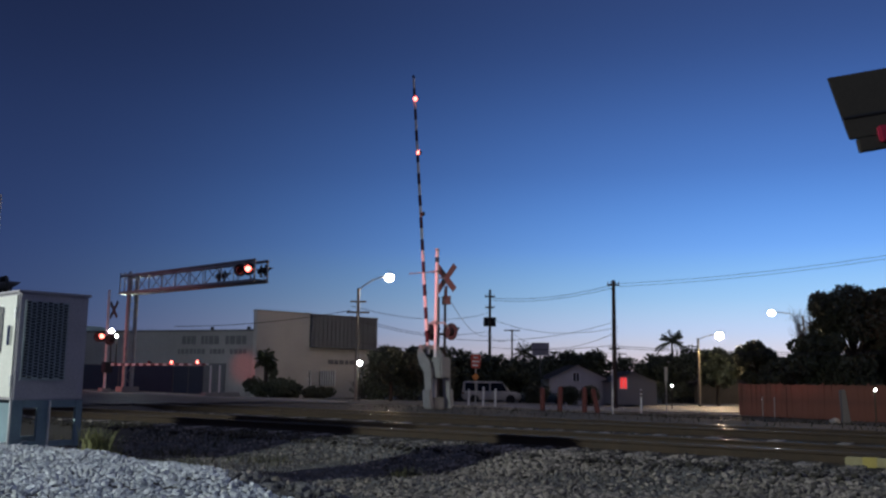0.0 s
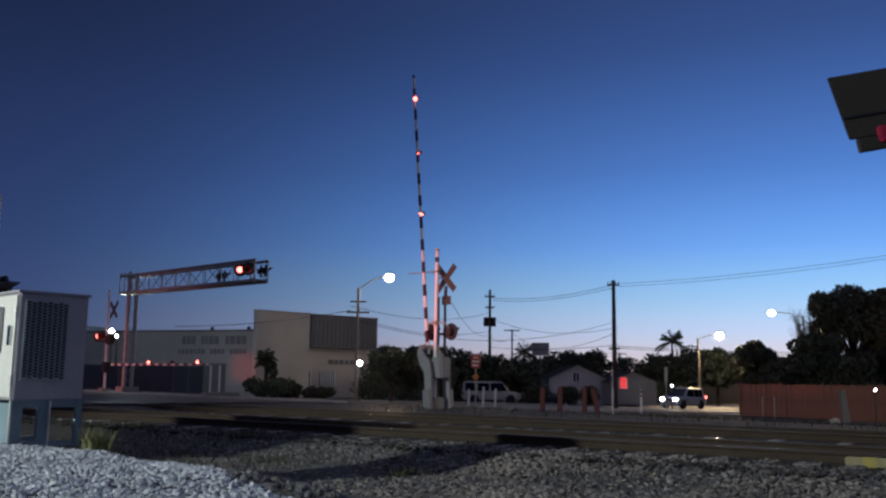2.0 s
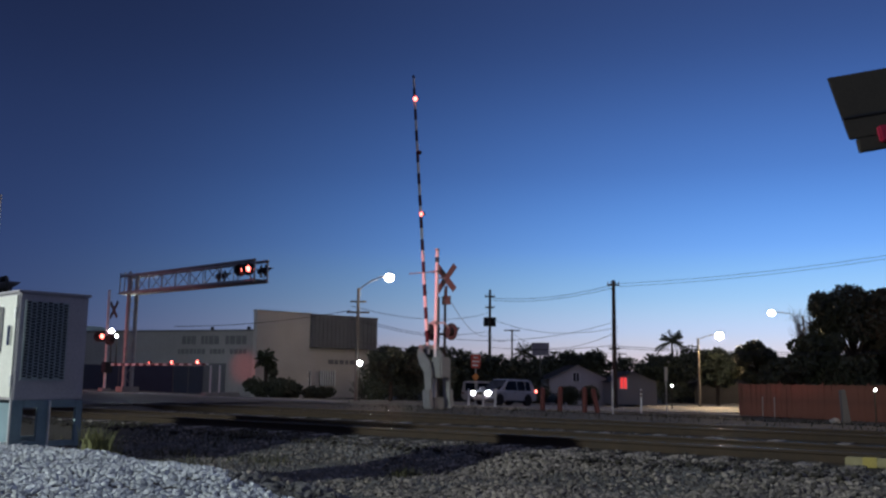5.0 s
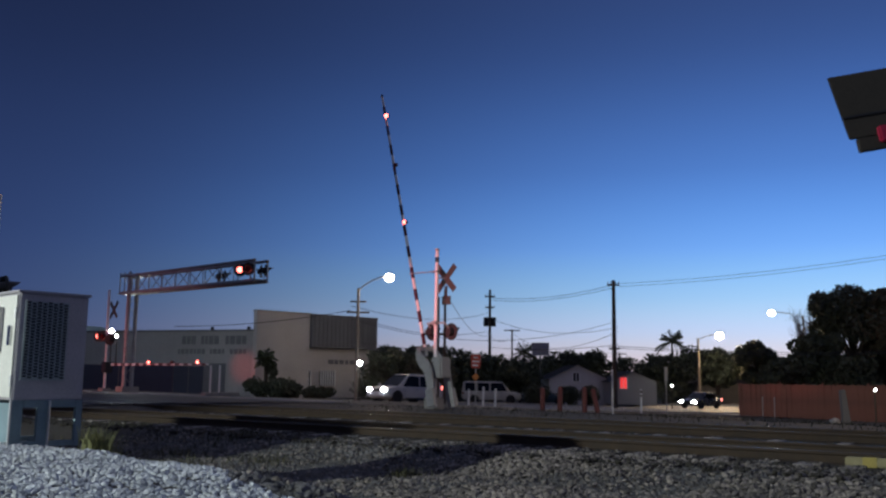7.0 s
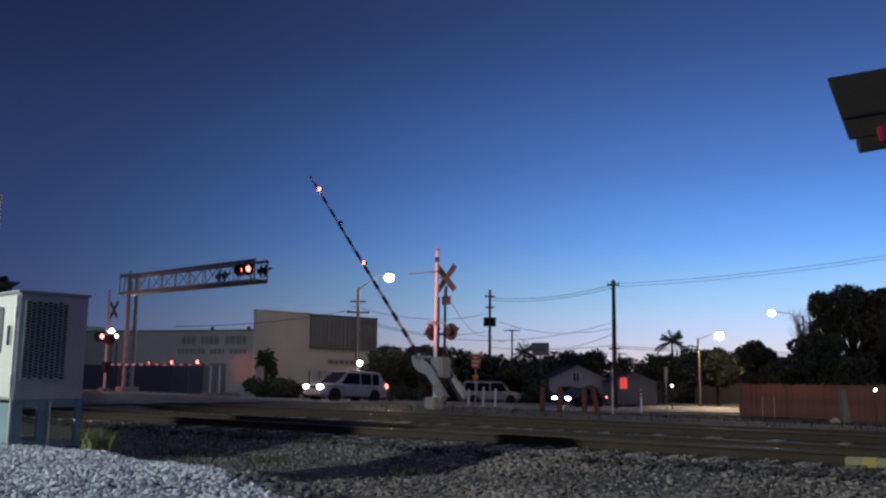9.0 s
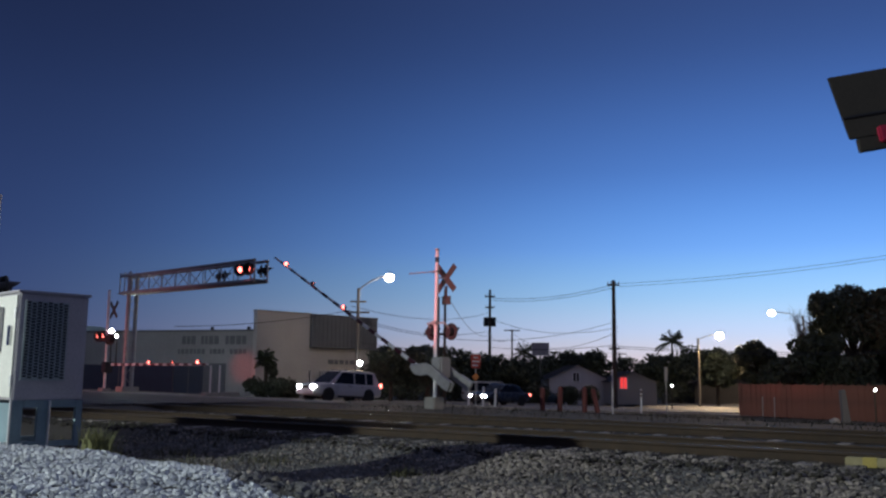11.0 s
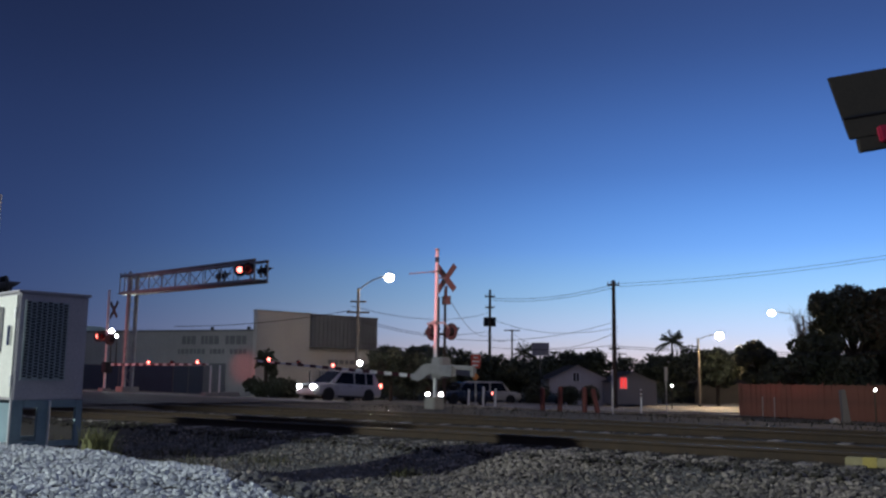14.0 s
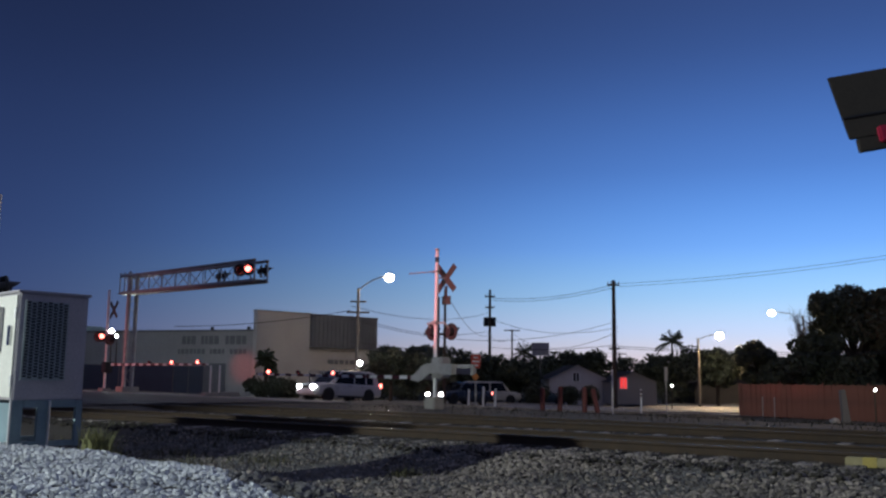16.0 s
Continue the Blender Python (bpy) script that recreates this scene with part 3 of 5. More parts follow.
VIEW = -45
utility_pole(67.0, 60.3, -1.5, 11.2, 0.17, [(0.7, 1.0), (1.8, 0.9)], VIEW, [("can", 3.2, -0.36), ("can", 3.2, 0.36)],
             "dark wooden utility pole carrying two transformers")
utility_pole(91.4, 78.3, -1.7, 9.0, 0.15, [(0.15, 2.1)], VIEW)
utility_pole(57.85, 39.4, -1.15, 9.65, 0.19, [(0.35, 0.9), (5.2, 0.8)], VIEW)
utility_pole(104.0, 70.0, -1.7, 6.2, 0.15, [(0.2, 1.9)], VIEW, [("can", 1.0, 0.0)])
utility_pole(32.7, 33.0, -0.45, 5.6, 0.11, [(1.9, 1.4)], VIEW)
utility_pole(33.4, 33.2, -0.45, 6.1, 0.09, [], VIEW)
utility_pole(112.0, 55.5, -1.7, 5.6, 0.14, [(0.2, 1.7)], VIEW)


def wire(p, q, sag, r=0.02):
    c = bpy.data.curves.new("overhead_wire", "CURVE")
    c.dimensions, c.bevel_depth, c.bevel_resolution = "3D", r, 0
    s = c.splines.new("POLY")
    n = 18
    s.points.add(n)
    for k in range(n + 1):
        t = k / n
        v = Vector(p).lerp(Vector(q), t)
        s.points[k].co = (v.x, v.y, v.z - 4 * sag * t * (1 - t), 1)
    c.materials.append(M["wire"])
    return tagged(new("overhead_wire", c), "thin black overhead cable against the dusk sky", "overhead cable", "overhead wires")


for dz in (0.0, 0.22):
    wire((58.1, 39.1, 8.25 - dz), (60.5, 16.5, 9.4 - dz), 0.35, 0.014)
    wire((58.0, 39.3, 8.2 - dz), (67.0, 60.3, 8.9 - dz), 0.5)
wire((58.0, 39.2, 4.9), (67, 60.3, 6.9), 0.9, 0.018)
wire((58.0, 39.2, 5.4), (40.0, 49.0, 5.0), 1.5, 0.016)
wire((58.0, 39.2, 3.5), (75, 20, 3.6), 0.4)
wire((58.0, 39.2, 3.35), (75, 20, 3.45), 0.4)
wire((58.0, 39.2, 3.6), (67.0, 60.3, 4.0), 0.3)
wire((58.0, 39.2, 4.6), (91.4, 78.3, 6.8), 1.6)
wire((40.0, 49.0, 5.9), (67.0, 60.3, 7.4), 0.8)
wire((40.0, 49.0, 5.2), (67.0, 60.3, 5.6), 0.8)
wire((40.0, 49.0, 5.6), (31.0, 57.0, 4.3), 0.3)
wire((33.4, 33.2, 5.5), (67.0, 60.3, 5.3), 1.0)
wire((67.0, 60.3, 5.2), (91.4, 78.3, 6.6), 0.8)
wire((40.0, 49.0, 3.0), (104.0, 70.0, 4.2), 0.8)
wire((40.0, 49.0, 3.4), (104.0, 70.0, 4.6), 0.8)


# ---------------------------------------------------------------- buildings
def warehouse():
    g = thing("warehouse", pose(0, 0, 0), "pale stucco warehouse with a tall grey fascia beside the road", "warehouse")
    # tall front block: x 36.4..48.6, y 55.5..75
    bx("wall", (39.1, 65.8, 1.6), (4.5, 19.4, 4.6), M["wall"], g, "pale stucco wall")
    bx("wall", (39.05, 55.75, 2.5), (4.7, 0.5, 6.3), M["wall"], g, "pale stucco wall", bevel=0.02)
    bx("wall", (44.55, 65.65, 1.25), (6.1, 19.8, 3.8), M["wall"], g, "pale stucco wall", bevel=0.02)
    fs = bx("fascia", (44.68, 55.6, 4.38), (6.5, 0.6, 2.45), M["panel"], g, "grey ribbed metal fascia")
    for k in range(16):
        bx("fascia_rib", (41.7 + 0.4 * k, 55.27, 4.38), (0.05, 0.05, 2.4), M["panel"], fs)
    bx("coping", (39.05, 55.75, 5.68), (4.8, 0.6, 0.09), M["concrete"], g)
    bx("coping", (44.68, 55.6, 5.64), (6.6, 0.7, 0.08), M["panel"], g)
    bx("wall", (47.95, 66.5, 1.5), (0.7, 18, 4.2), M["panel"], g)
    bx("band", (43.6, 55.68, 2.92), (4.0, 0.06, 0.04), M["concrete"], g)
    # lettering too faded to read
    for k, w in enumerate((0.5, 0.34, 0.42, 0.3, 0.46, 0.36, 0.4)):
        bx("sign_bar", (43.6 + 0.52 * k, 55.66, 2.1), (w, 0.03, 0.34), M["sign_ink"], g)
    # windows with upright bars
    for x in (41.0, 43.3):
        w = bx("window", (x, 55.66, 0.85), (1.5, 0.05, 1.1), M["glass"], g, "window behind white bars")
        for k in range(7):
            bx("window_bar", (x - 0.66 + 0.22 * k, 55.60, 0.85), (0.08, 0.05, 1.15), M["white"], w)
    return g


warehouse()


def low_hall():
    """The long low hall; its wall faces the tracks."""
    g = thing("low_hall", pose(0, 0, 0), "long low grey hall with faded lettering joined to the warehouse", "hall")
    p, q = Vector((36.72, 56.0, 0)), Vector((31.42, 67.5, 0))
    d = (q - p).normalized()
    ang = math.degrees(math.atan2(d.y, d.x))
    L = 34
    m = Matrix.Rotation(radians(ang), 4, "Z")
    c = p + d * L / 2 + Vector((d.y, -d.x, 0)) * 6
    bx("wall", (c.x, c.y, 1.8), (L, 12, 4.8), M["wall_grey"], g, "grey stucco wall", rot=m)
    bx("roof_edge", (c.x, c.y, 4.25), (L + 0.2, 12.2, 0.12), M["panel"], g, rot=m)
    nrm = Vector((-d.y, d.x, 0))
    # two lines of lettering too faded to read
    rng = random.Random(17)
    for z, hgt, n in ((3.55, 0.62, 13), (2.72, 0.36, 17)):
        t = 0.55
        for k in range(n):
            w = rng.uniform(0.18, 0.36) * (1.25 if n == 13 else 0.9)
            v = p + d * (t + w / 2) + nrm * 0.02
            if k not in (4, 9):
                bx("sign_bar", (v.x, v.y, z), (w, 0.05, hgt), M["sign_ink"], g, rot=m)
            t += w + 0.09
    for t in (0.75, 3.9):
        v = p + d * t + Vector((d.y, -d.x, 0)) * 0.6
        br("roof_vent", (v.x, v.y, 4.2), (v.x, v.y, 4.55), 0.14, M["dark"], g)
    v = p + d * 3.4 + nrm * 0.04
    bx("door", (v.x, v.y, 0.7), (2.4, 0.08, 2.3), M["panel"], g, rot=m)


low_hall()


def far_roof():
    g = thing("shed", pose(32.0, 74.0, -0.5), "shed with a pale green metal roof lit by a floodlight", "shed")
    bx("wall", (-2, 4, 2.2), (10, 8, 4.6), M["wall_grey"], g)
    bm = bmesh.new()
    vs = [bm.verts.new(v) for v in ((-7.4, -0.6, 4.5), (3.4, -0.6, 4.5), (3.4, 4, 5.6), (-7.4, 4, 5.6), (-7.4, 8.6, 4.5), (3.4, 8.6, 4.5))]
    bm.faces.new((vs[0], vs[1], vs[2], vs[3]))
    bm.faces.new((vs[3], vs[2], vs[5], vs[4]))
    bmesh.ops.solidify(bm, geom=bm.faces[:], thickness=0.12)
    part("roof", bm, M["green_roof"], g, "pale green metal roof")


far_roof()


def gable_house(x, y, z, w, d, eave, ridge, facing, wallmat, label, window=None):
    g = thing("house", pose(x, y, z, 0, 0, facing), label, "house", "houses")
    bm = bmesh.new()
    prof = [(-w / 2, 0), (w / 2, 0), (w / 2, eave), (0, ridge), (-w / 2, eave)]
    f = [bm.verts.new((px, 0, pz)) for px, pz in prof]
    k = [bm.verts.new((px, d, pz)) for px, pz in prof]
    bm.faces.new(f)
    bm.faces.new(k[::-1])
    for i in range(5):
        bm.faces.new((f[i], k[i], k[(i + 1) % 5], f[(i + 1) % 5]))
    bmesh.ops.recalc_face_normals(bm, faces=bm.faces[:])
    part("wall", bm, wallmat, g)
    for s in (-1, 1):
        bm = bmesh.new()
        ov = 0.3
        sl = (ridge - eave) / (w / 2)
        vs = [bm.verts.new(v) for v in ((0, -ov, ridge + 0.04), (s * (w / 2 + ov), -ov, eave - ov * sl + 0.04), (s * (w / 2 + ov), d + ov, eave - ov * sl + 0.04), (0, d + ov, ridge + 0.04))]
        bm.faces.new(vs)
        bmesh.ops.solidify(bm, geom=bm.faces[:], thickness=0.14)
        part("roof", bm, M["roof"], g, "dark shingle roof")
    for wx, wz, ww, wh, glowing in window or ():
        fr = bx("window", (wx, -0.03, wz), (ww + 0.16, 0.06, wh + 0.16), M["white"], g)
        for s in (-1, 1):
            bx("pane", (wx + s * ww * 0.26, -0.07, wz), (ww * 0.38, 0.03, wh), M["reflected_red"] if glowing else M["glass"], fr, "pane glowing red in place of reflected flashers" if glowing else "")
    return g


gable_house(71.5, 52.9, -1.55, 5.6, 9, 2.55, 3.85, -45, M["house"], "small grey gabled house behind the parking lot", [(-0.2, 2.7, 0.6, 0.8, False)])
gable_house(71.95, 46.95, -1.3, 4.2, 7, 2.1, 3.0, -45, M["wall_grey"], "low grey house whose window glows in place of a red reflection", [(-0.95, 1.95, 0.62, 0.95, True)])
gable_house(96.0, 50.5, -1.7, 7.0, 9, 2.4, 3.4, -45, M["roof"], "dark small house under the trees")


# ---------------------------------------------------------------- cars
def loft(bm, rings, caps=True):
    prev = None
    first = None
    for ring in rings:
        row = [bm.verts.new(v) for v in ring]
        if prev:
            n = len(row)
            for i in range(n):
                bm.faces.new((prev[i], prev[(i + 1) % n], row[(i + 1) % n], row[i]))
        else:
            first = row
        prev = row
    if caps:
        bm.faces.new(first[::-1])
        bm.faces.new(prev)
    bmesh.ops.recalc_face_normals(bm, faces=bm.faces[:])


def car(name, label, paint, L, W, H, kind, lights="on", category="car"):
    """A car whose nose points to +x, standing on z = 0."""
    g = thing(name, pose(0, 0, 0), label, category)
    hl, hw = L / 2, W / 2
    belt = H * (0.56 if kind != "sedan" else 0.62)
    bon = {"suv": 0.60, "sedan": 0.60, "van": 0.56}[kind] * H * (1.0 if kind != "suv" else 0.97)
    # lower body
    st = [(-hl, 0.50, belt * 0.90, 0.86), (-hl + 0.10, 0.34, belt * 0.98, 0.96), (-hl + 0.7, 0.26, belt, 1.0), (0.1 * L, 0.25, belt, 1.0),
          (0.22 * L, 0.25, belt * 0.99, 1.0), (0.30 * L, 0.26, bon, 0.99), (hl - 0.30, 0.30, bon * 0.90, 0.95), (hl - 0.06, 0.36, bon * 0.80, 0.86), (hl, 0.44, bon * 0.68, 0.78)]
    rings = []
    for x, zb, zt, k in st:
        w = hw * k
        rings.append([(x, -w * 0.9, zb), (x, w * 0.9, zb), (x, w, zb + 0.12), (x, w * 1.0, (zb + zt) / 2), (x, w * 0.97, zt - 0.06), (x, w * 0.88, zt),
                      (x, -w * 0.88, zt), (x, -w * 0.97, zt - 0.06), (x, -w * 1.0, (zb + zt) / 2), (x, -w, zb + 0.12)])
    bm = bmesh.new()
    loft(bm, rings)
    body = part("body", bm, paint, g, smooth=False, bevel=0.02)
    # cabin
    if kind == "suv":
        cab = [(-hl + 0.05, belt - 0.04), (-hl + 0.50, H - 0.07), (-hl + 0.85, H), (0.05 * L, H - 0.01), (0.10 * L, H - 0.06), (0.28 * L, belt)]
    elif kind == "van":
        cab = [(-hl + 0.02, belt - 0.04), (-hl + 0.14, H - 0.08), (-hl + 0.5, H), (0.14 * L, H - 0.02), (0.18 * L, H - 0.07), (0.30 * L, belt)]
    else:
        cab = [(-0.40 * L, belt - 0.02), (-0.24 * L, H - 0.06), (-0.12 * L, H), (0.02 * L, H - 0.01), (0.06 * L, H - 0.05), (0.24 * L, belt - 0.02)]
    rings = []
    for x, z in cab:
        t = (z - belt) / (H - belt)
        w = hw * (0.90 - 0.14 * max(t, 0))
        zb = belt - 0.06
        rings.append([(x, -hw * 0.90, zb), (x, hw * 0.90, zb), (x, w, max(z - 0.05, zb + 0.01)), (x, w * 0.92, max(z, zb + 0.015)), (x, -w * 0.92, max(z, zb + 0.015)), (x, -w, max(z - 0.05, zb + 0.01))])
    bm = bmesh.new()
    loft(bm, rings)
    part("cabin", bm, paint, g, bevel=0.015)

    def side_y(z):
        return hw * (0.90 - 0.14 * (z - belt) / (H - belt)) + 0.006

    # side glass, split by pillars
    xb, xf = (cab[1][0] + 0.16, cab[4][0])
    cuts = {"suv": [(0.0, 0.22), (0.26, 0.60), (0.64, 1.0)], "van": [(0.0, 0.30), (0.33, 0.64), (0.68, 1.0)], "sedan": [(0.05, 0.48), (0.53, 1.0)]}[kind]
    z0, z1 = belt + 0.02, H - 0.13
    for s in (-1, 1):
        for u, v in cuts:
            xa, xc = xb + (xf - xb) * u, xb + (xf - xb) * v
            fwd = (cab[5][0] - cab[4][0]) * 0.62 if v == 1.0 else 0
            bk = (cab[1][0] - cab[0][0]) * 0.5 if u < 0.06 and kind == "sedan" else 0
            bm = bmesh.new()
            vs = [bm.verts.new(q) for q in ((xa - bk, s * side_y(z0), z0), (xc + fwd, s * side_y(z0), z0), (xc, s * side_y(z1), z1), (xa, s * side_y(z1), z1))]
            bm.faces.new(vs)
            bmesh.ops.solidify(bm, geom=bm.faces[:], thickness=0.012)
            part("side_window", bm, M["glass"], g, "dark window glass")
    for (xa, za), (xc, zc), nm in (((cab[5][0], belt + 0.02), (cab[4][0], H - 0.08), "windscreen"), ((cab[0][0], belt + 0.06), (cab[1][0], H - 0.10), "rear_window")):
        bm = bmesh.new()
        s = 1 if nm == "windscreen" else -1
        o = 0.02 * s
        vs = [bm.verts.new(q) for q in ((xa + o, -hw * 0.82, za + 0.02), (xa + o, hw * 0.82, za + 0.02), (xc + o, hw * 0.70, zc + 0.02), (xc + o, -hw * 0.70, zc + 0.02))]
        bm.faces.new(vs)
        bmesh.ops.solidify(bm, geom=bm.faces[:], thickness=0.012)
        part(nm, bm, M["glass"], g, "dark glass")
    # wheels
    rw = 0.36 if kind != "sedan" else 0.32
    for x in (-0.29 * L, 0.31 * L):
        for s in (-1, 1):
            bm = bmesh.new()
            bar(bm, (x, s * (hw - 0.24), rw), (x, s * (hw + 0.005), rw), rw, None, 24)
            wh = part("wheel", bm, M["tyre"], g, "black tyre", bevel=0.0)
            bm = bmesh.new()
            bar(bm, (x, s * (hw - 0.02), rw), (x, s * (hw + 0.015), rw), rw * 0.62, rw * 0.55, 16)
            part("rim", bm, M["rim"], wh, "grey alloy rim")
            bm = bmesh.new()
            bar(bm, (x, s * (hw - 0.2), rw + 0.03), (x, s * (hw + 0.002), rw + 0.03), rw + 0.05, None, 24)
            part("wheel_arch", bm, M["dark"], g)
            for v in bpy.data.objects[wh.name].data.vertices:
                v.co.y += s * 0.012
    # lamps
    on = lights == "on"
    zl = bon * (0.76 if kind == "suv" else 0.68)
    for s in (-1, 1):
        bm = bmesh.new()
        ball(bm, (hl - 0.04, s * hw * 0.68, zl), (0.13, 0.21, 0.115), 2)
        part("headlight", bm, M["head"] if on else M["glass"], g, "glowing white headlight" if on else "unlit headlight", smooth=True)
        zt = belt * 0.86 if kind != "suv" else belt * 1.0
        bm = bmesh.new()
        box(bm, (-hl + 0.09, s * hw * 0.90, zt), (0.16, 0.15, 0.26 if kind == "suv" else 0.16))
        part("tail_light", bm, M["tail"] if lights != "off" else M["lens_off"], g, "red tail light", bevel=0.02)
        bm = bmesh.new()
        box(bm, (cab[5][0] - 0.12, s * (hw + 0.10), belt + 0.10), (0.12, 0.2, 0.16))
        part("mirror", bm, paint, g, bevel=0.03)
    bx("bumper", (hl - 0.06, 0, 0.46), (0.24, W * 0.86, 0.2), M["dark"] if kind != "suv" else paint, g, bevel=0.04)
    bx("bumper", (-hl + 0.04, 0, 0.46), (0.24, W * 0.9, 0.22), M["chrome"] if kind == "suv" else M["dark"], g, bevel=0.04)
    bx("grille", (hl - 0.005, 0, zl - 0.02), (0.05, W * 0.42, 0.18), M["dark"], g, bevel=0.01)
    for s in (-1, 1):
        bm = bmesh.new()
        box(bm, (-0.02 * L, s * (hw + 0.004), 0.30), (L * 0.40, 0.03, 0.10))
        part("sill", bm, M["dark"], g)
        for x in (0.0, -0.18 * L):
            bx("door_handle", (x, s * (hw + 0.006), belt - 0.12), (0.16, 0.03, 0.035), M["chrome"], g)
    if kind == "suv":
        for s in (-1, 1):
            bm = bmesh.new()
            bar(bm, (-hl + 0.7, s * hw * 0.62, H + 0.05), (0.05 * L, s * hw * 0.62, H + 0.05), 0.022, None, 6)
            for k in range(4):
                x = -hl + 0.75 + k * (0.05 * L + hl - 0.8) / 3
                bar(bm, (x, s * hw * 0.62, H - 0.02), (x, s * hw * 0.62, H + 0.05), 0.02, None, 6)
            part("roof_rail", bm, M["dark"], g)
    return g


SUV = car("sport_utility_vehicle", "white sport utility vehicle with lit headlights stopping at the crossing", M["car_white"], 4.95, 1.9, 1.80, "suv")
SEDAN = car("sedan", "dark sedan with lit headlights rolling up behind a white vehicle", M["car_dark"], 4.7, 1.82, 1.45, "sedan")
VAN = car("parked_van", "parked beige van beside the trees", M["car_tan"], 5.3, 1.95, 1.95, "van", "off")
VAN.matrix_world = pose(60.9, 54.6, -1.27, 0, 0, -45)
TEAL = car("parked_car", "dark teal parked car behind the van", M["car_teal"], 4.5, 1.8, 1.45, "sedan", "off")
TEAL.matrix_world = pose(66.5, 53.0, -1.42, 0, 0, -60)


# ---------------------------------------------------------------- trees, bushes, palms
def leaf_cloud(name, blobs, count, size, material, parent, seed):
    """Many small leaves scattered through round clumps."""
    rng = random.Random(seed)
    vs, fs = [], []
    tot = sum(r ** 2 for *_, r in blobs)
    for cx, cy, cz, r in blobs:
        for _ in range(int(count * r * r / tot)):
            d = Vector((rng.gauss(0, 1), rng.gauss(0, 1), rng.gauss(0, 1))).normalized() * r * (0.55 + 0.5 * rng.random() ** 0.6)
            c = Vector((cx, cy, cz)) + Vector((d.x, d.y, d.z * 0.85))
            a = Vector((rng.gauss(0, 1), rng.gauss(0, 1), rng.gauss(0, 1))).normalized()
            b = a.cross(Vector((rng.gauss(0, 1), rng.gauss(0, 1), rng.gauss(0, 1)))).normalized()
            s = size * (0.6 + 0.8 * rng.random())
            k = len(vs)
            vs += [c - a * s, c + b * s * 0.45, c + a * s, c - b * s * 0.45]
            fs.append((k, k + 1, k + 2, k + 3))
    me = bpy.data.meshes.new(name)
    me.from_pydata([tuple(v) for v in vs], [], fs)
    me.materials.append(material)
    ob = new(name, me)
    ob.parent = parent
    return ob


def tree(x, y, z, height, spread, seed, label, count=3500, size=0.22, bare=False, group="trees", low=0.08):
    rng = random.Random(seed)
    g = thing("tree", pose(x, y, z), label, "tree", group)
    bm = bmesh.new()
    th = height * 0.42
    bar(bm, (0, 0, -0.2), (0.1, 0, th), 0.03 * height + 0.05, 0.02 * height + 0.03, 9)
    blobs = []
    nl = 24
    for k in range(nl):
        an, up = k * 2.4 + rng.random(), rng.uniform(low, 0.86)
        e = Vector((math.cos(an) * spread * rng.uniform(0.35, 0.8), math.sin(an) * spread * rng.uniform(0.35, 0.8), th * 0.8 + (height - th * 0.8) * up))
        s = Vector((0.1, 0, th * rng.uniform(0.75, 1)))
        mid = s.lerp(e, 0.5) + Vector((0, 0, 0.3))
        bar(bm, s, mid, 0.012 * height, 0.008 * height, 6)
        bar(bm, mid, e, 0.008 * height, 0.003 * height, 6)
        blobs.append((e.x, e.y, e.z, spread * rng.uniform(0.18, 0.40)))
        if bare:
            for j in range(14):
                t = mid.lerp(e, rng.random())
                o = t + Vector((rng.gauss(0, 0.5), rng.gauss(0, 0.5), rng.uniform(0.3, 1.4)))
                bar(bm, t, o, 0.022, 0.008, 4)
                bar(bm, o, o + Vector((rng.gauss(0, 0.3), rng.gauss(0, 0.3), rng.uniform(0.2, 0.7))), 0.012, 0.005, 3)
    blobs.append((0, 0, height - spread * 0.36, spread * 0.38))
    part("trunk", bm, M["bark"], g, "dark trunk and limbs")
    if not bare:
        leaf_cloud("crown", blobs, count, size, M["leaf"], g, seed)
    else:
        leaf_cloud("crown", blobs, 500, 0.08, M["leaf"], g, seed)
    return g


def bush(x, y, z, w, d, hgt, seed, label="dark clipped bush beside the building", count=1600):
    rng = random.Random(seed)
    g = thing("bush", pose(x, y, z), label, "bush", "bushes")
    bm = bmesh.new()
    for k in range(7):
        bar(bm, (rng.gauss(0, 0.1), rng.gauss(0, 0.1), -0.1), (rng.uniform(-w, w) * 0.35, rng.uniform(-d, d) * 0.35, hgt * 0.7), 0.03, 0.012, 5)
    part("stems", bm, M["bark"], g)
    blobs = [(rng.uniform(-w, w) * 0.38, rng.uniform(-d, d) * 0.38, hgt * rng.uniform(0.3, 0.62), hgt * rng.uniform(0.3, 0.42)) for _ in range(12)]
    leaf_cloud("foliage", blobs, count, 0.12, M["leaf"], g, seed)
    return g


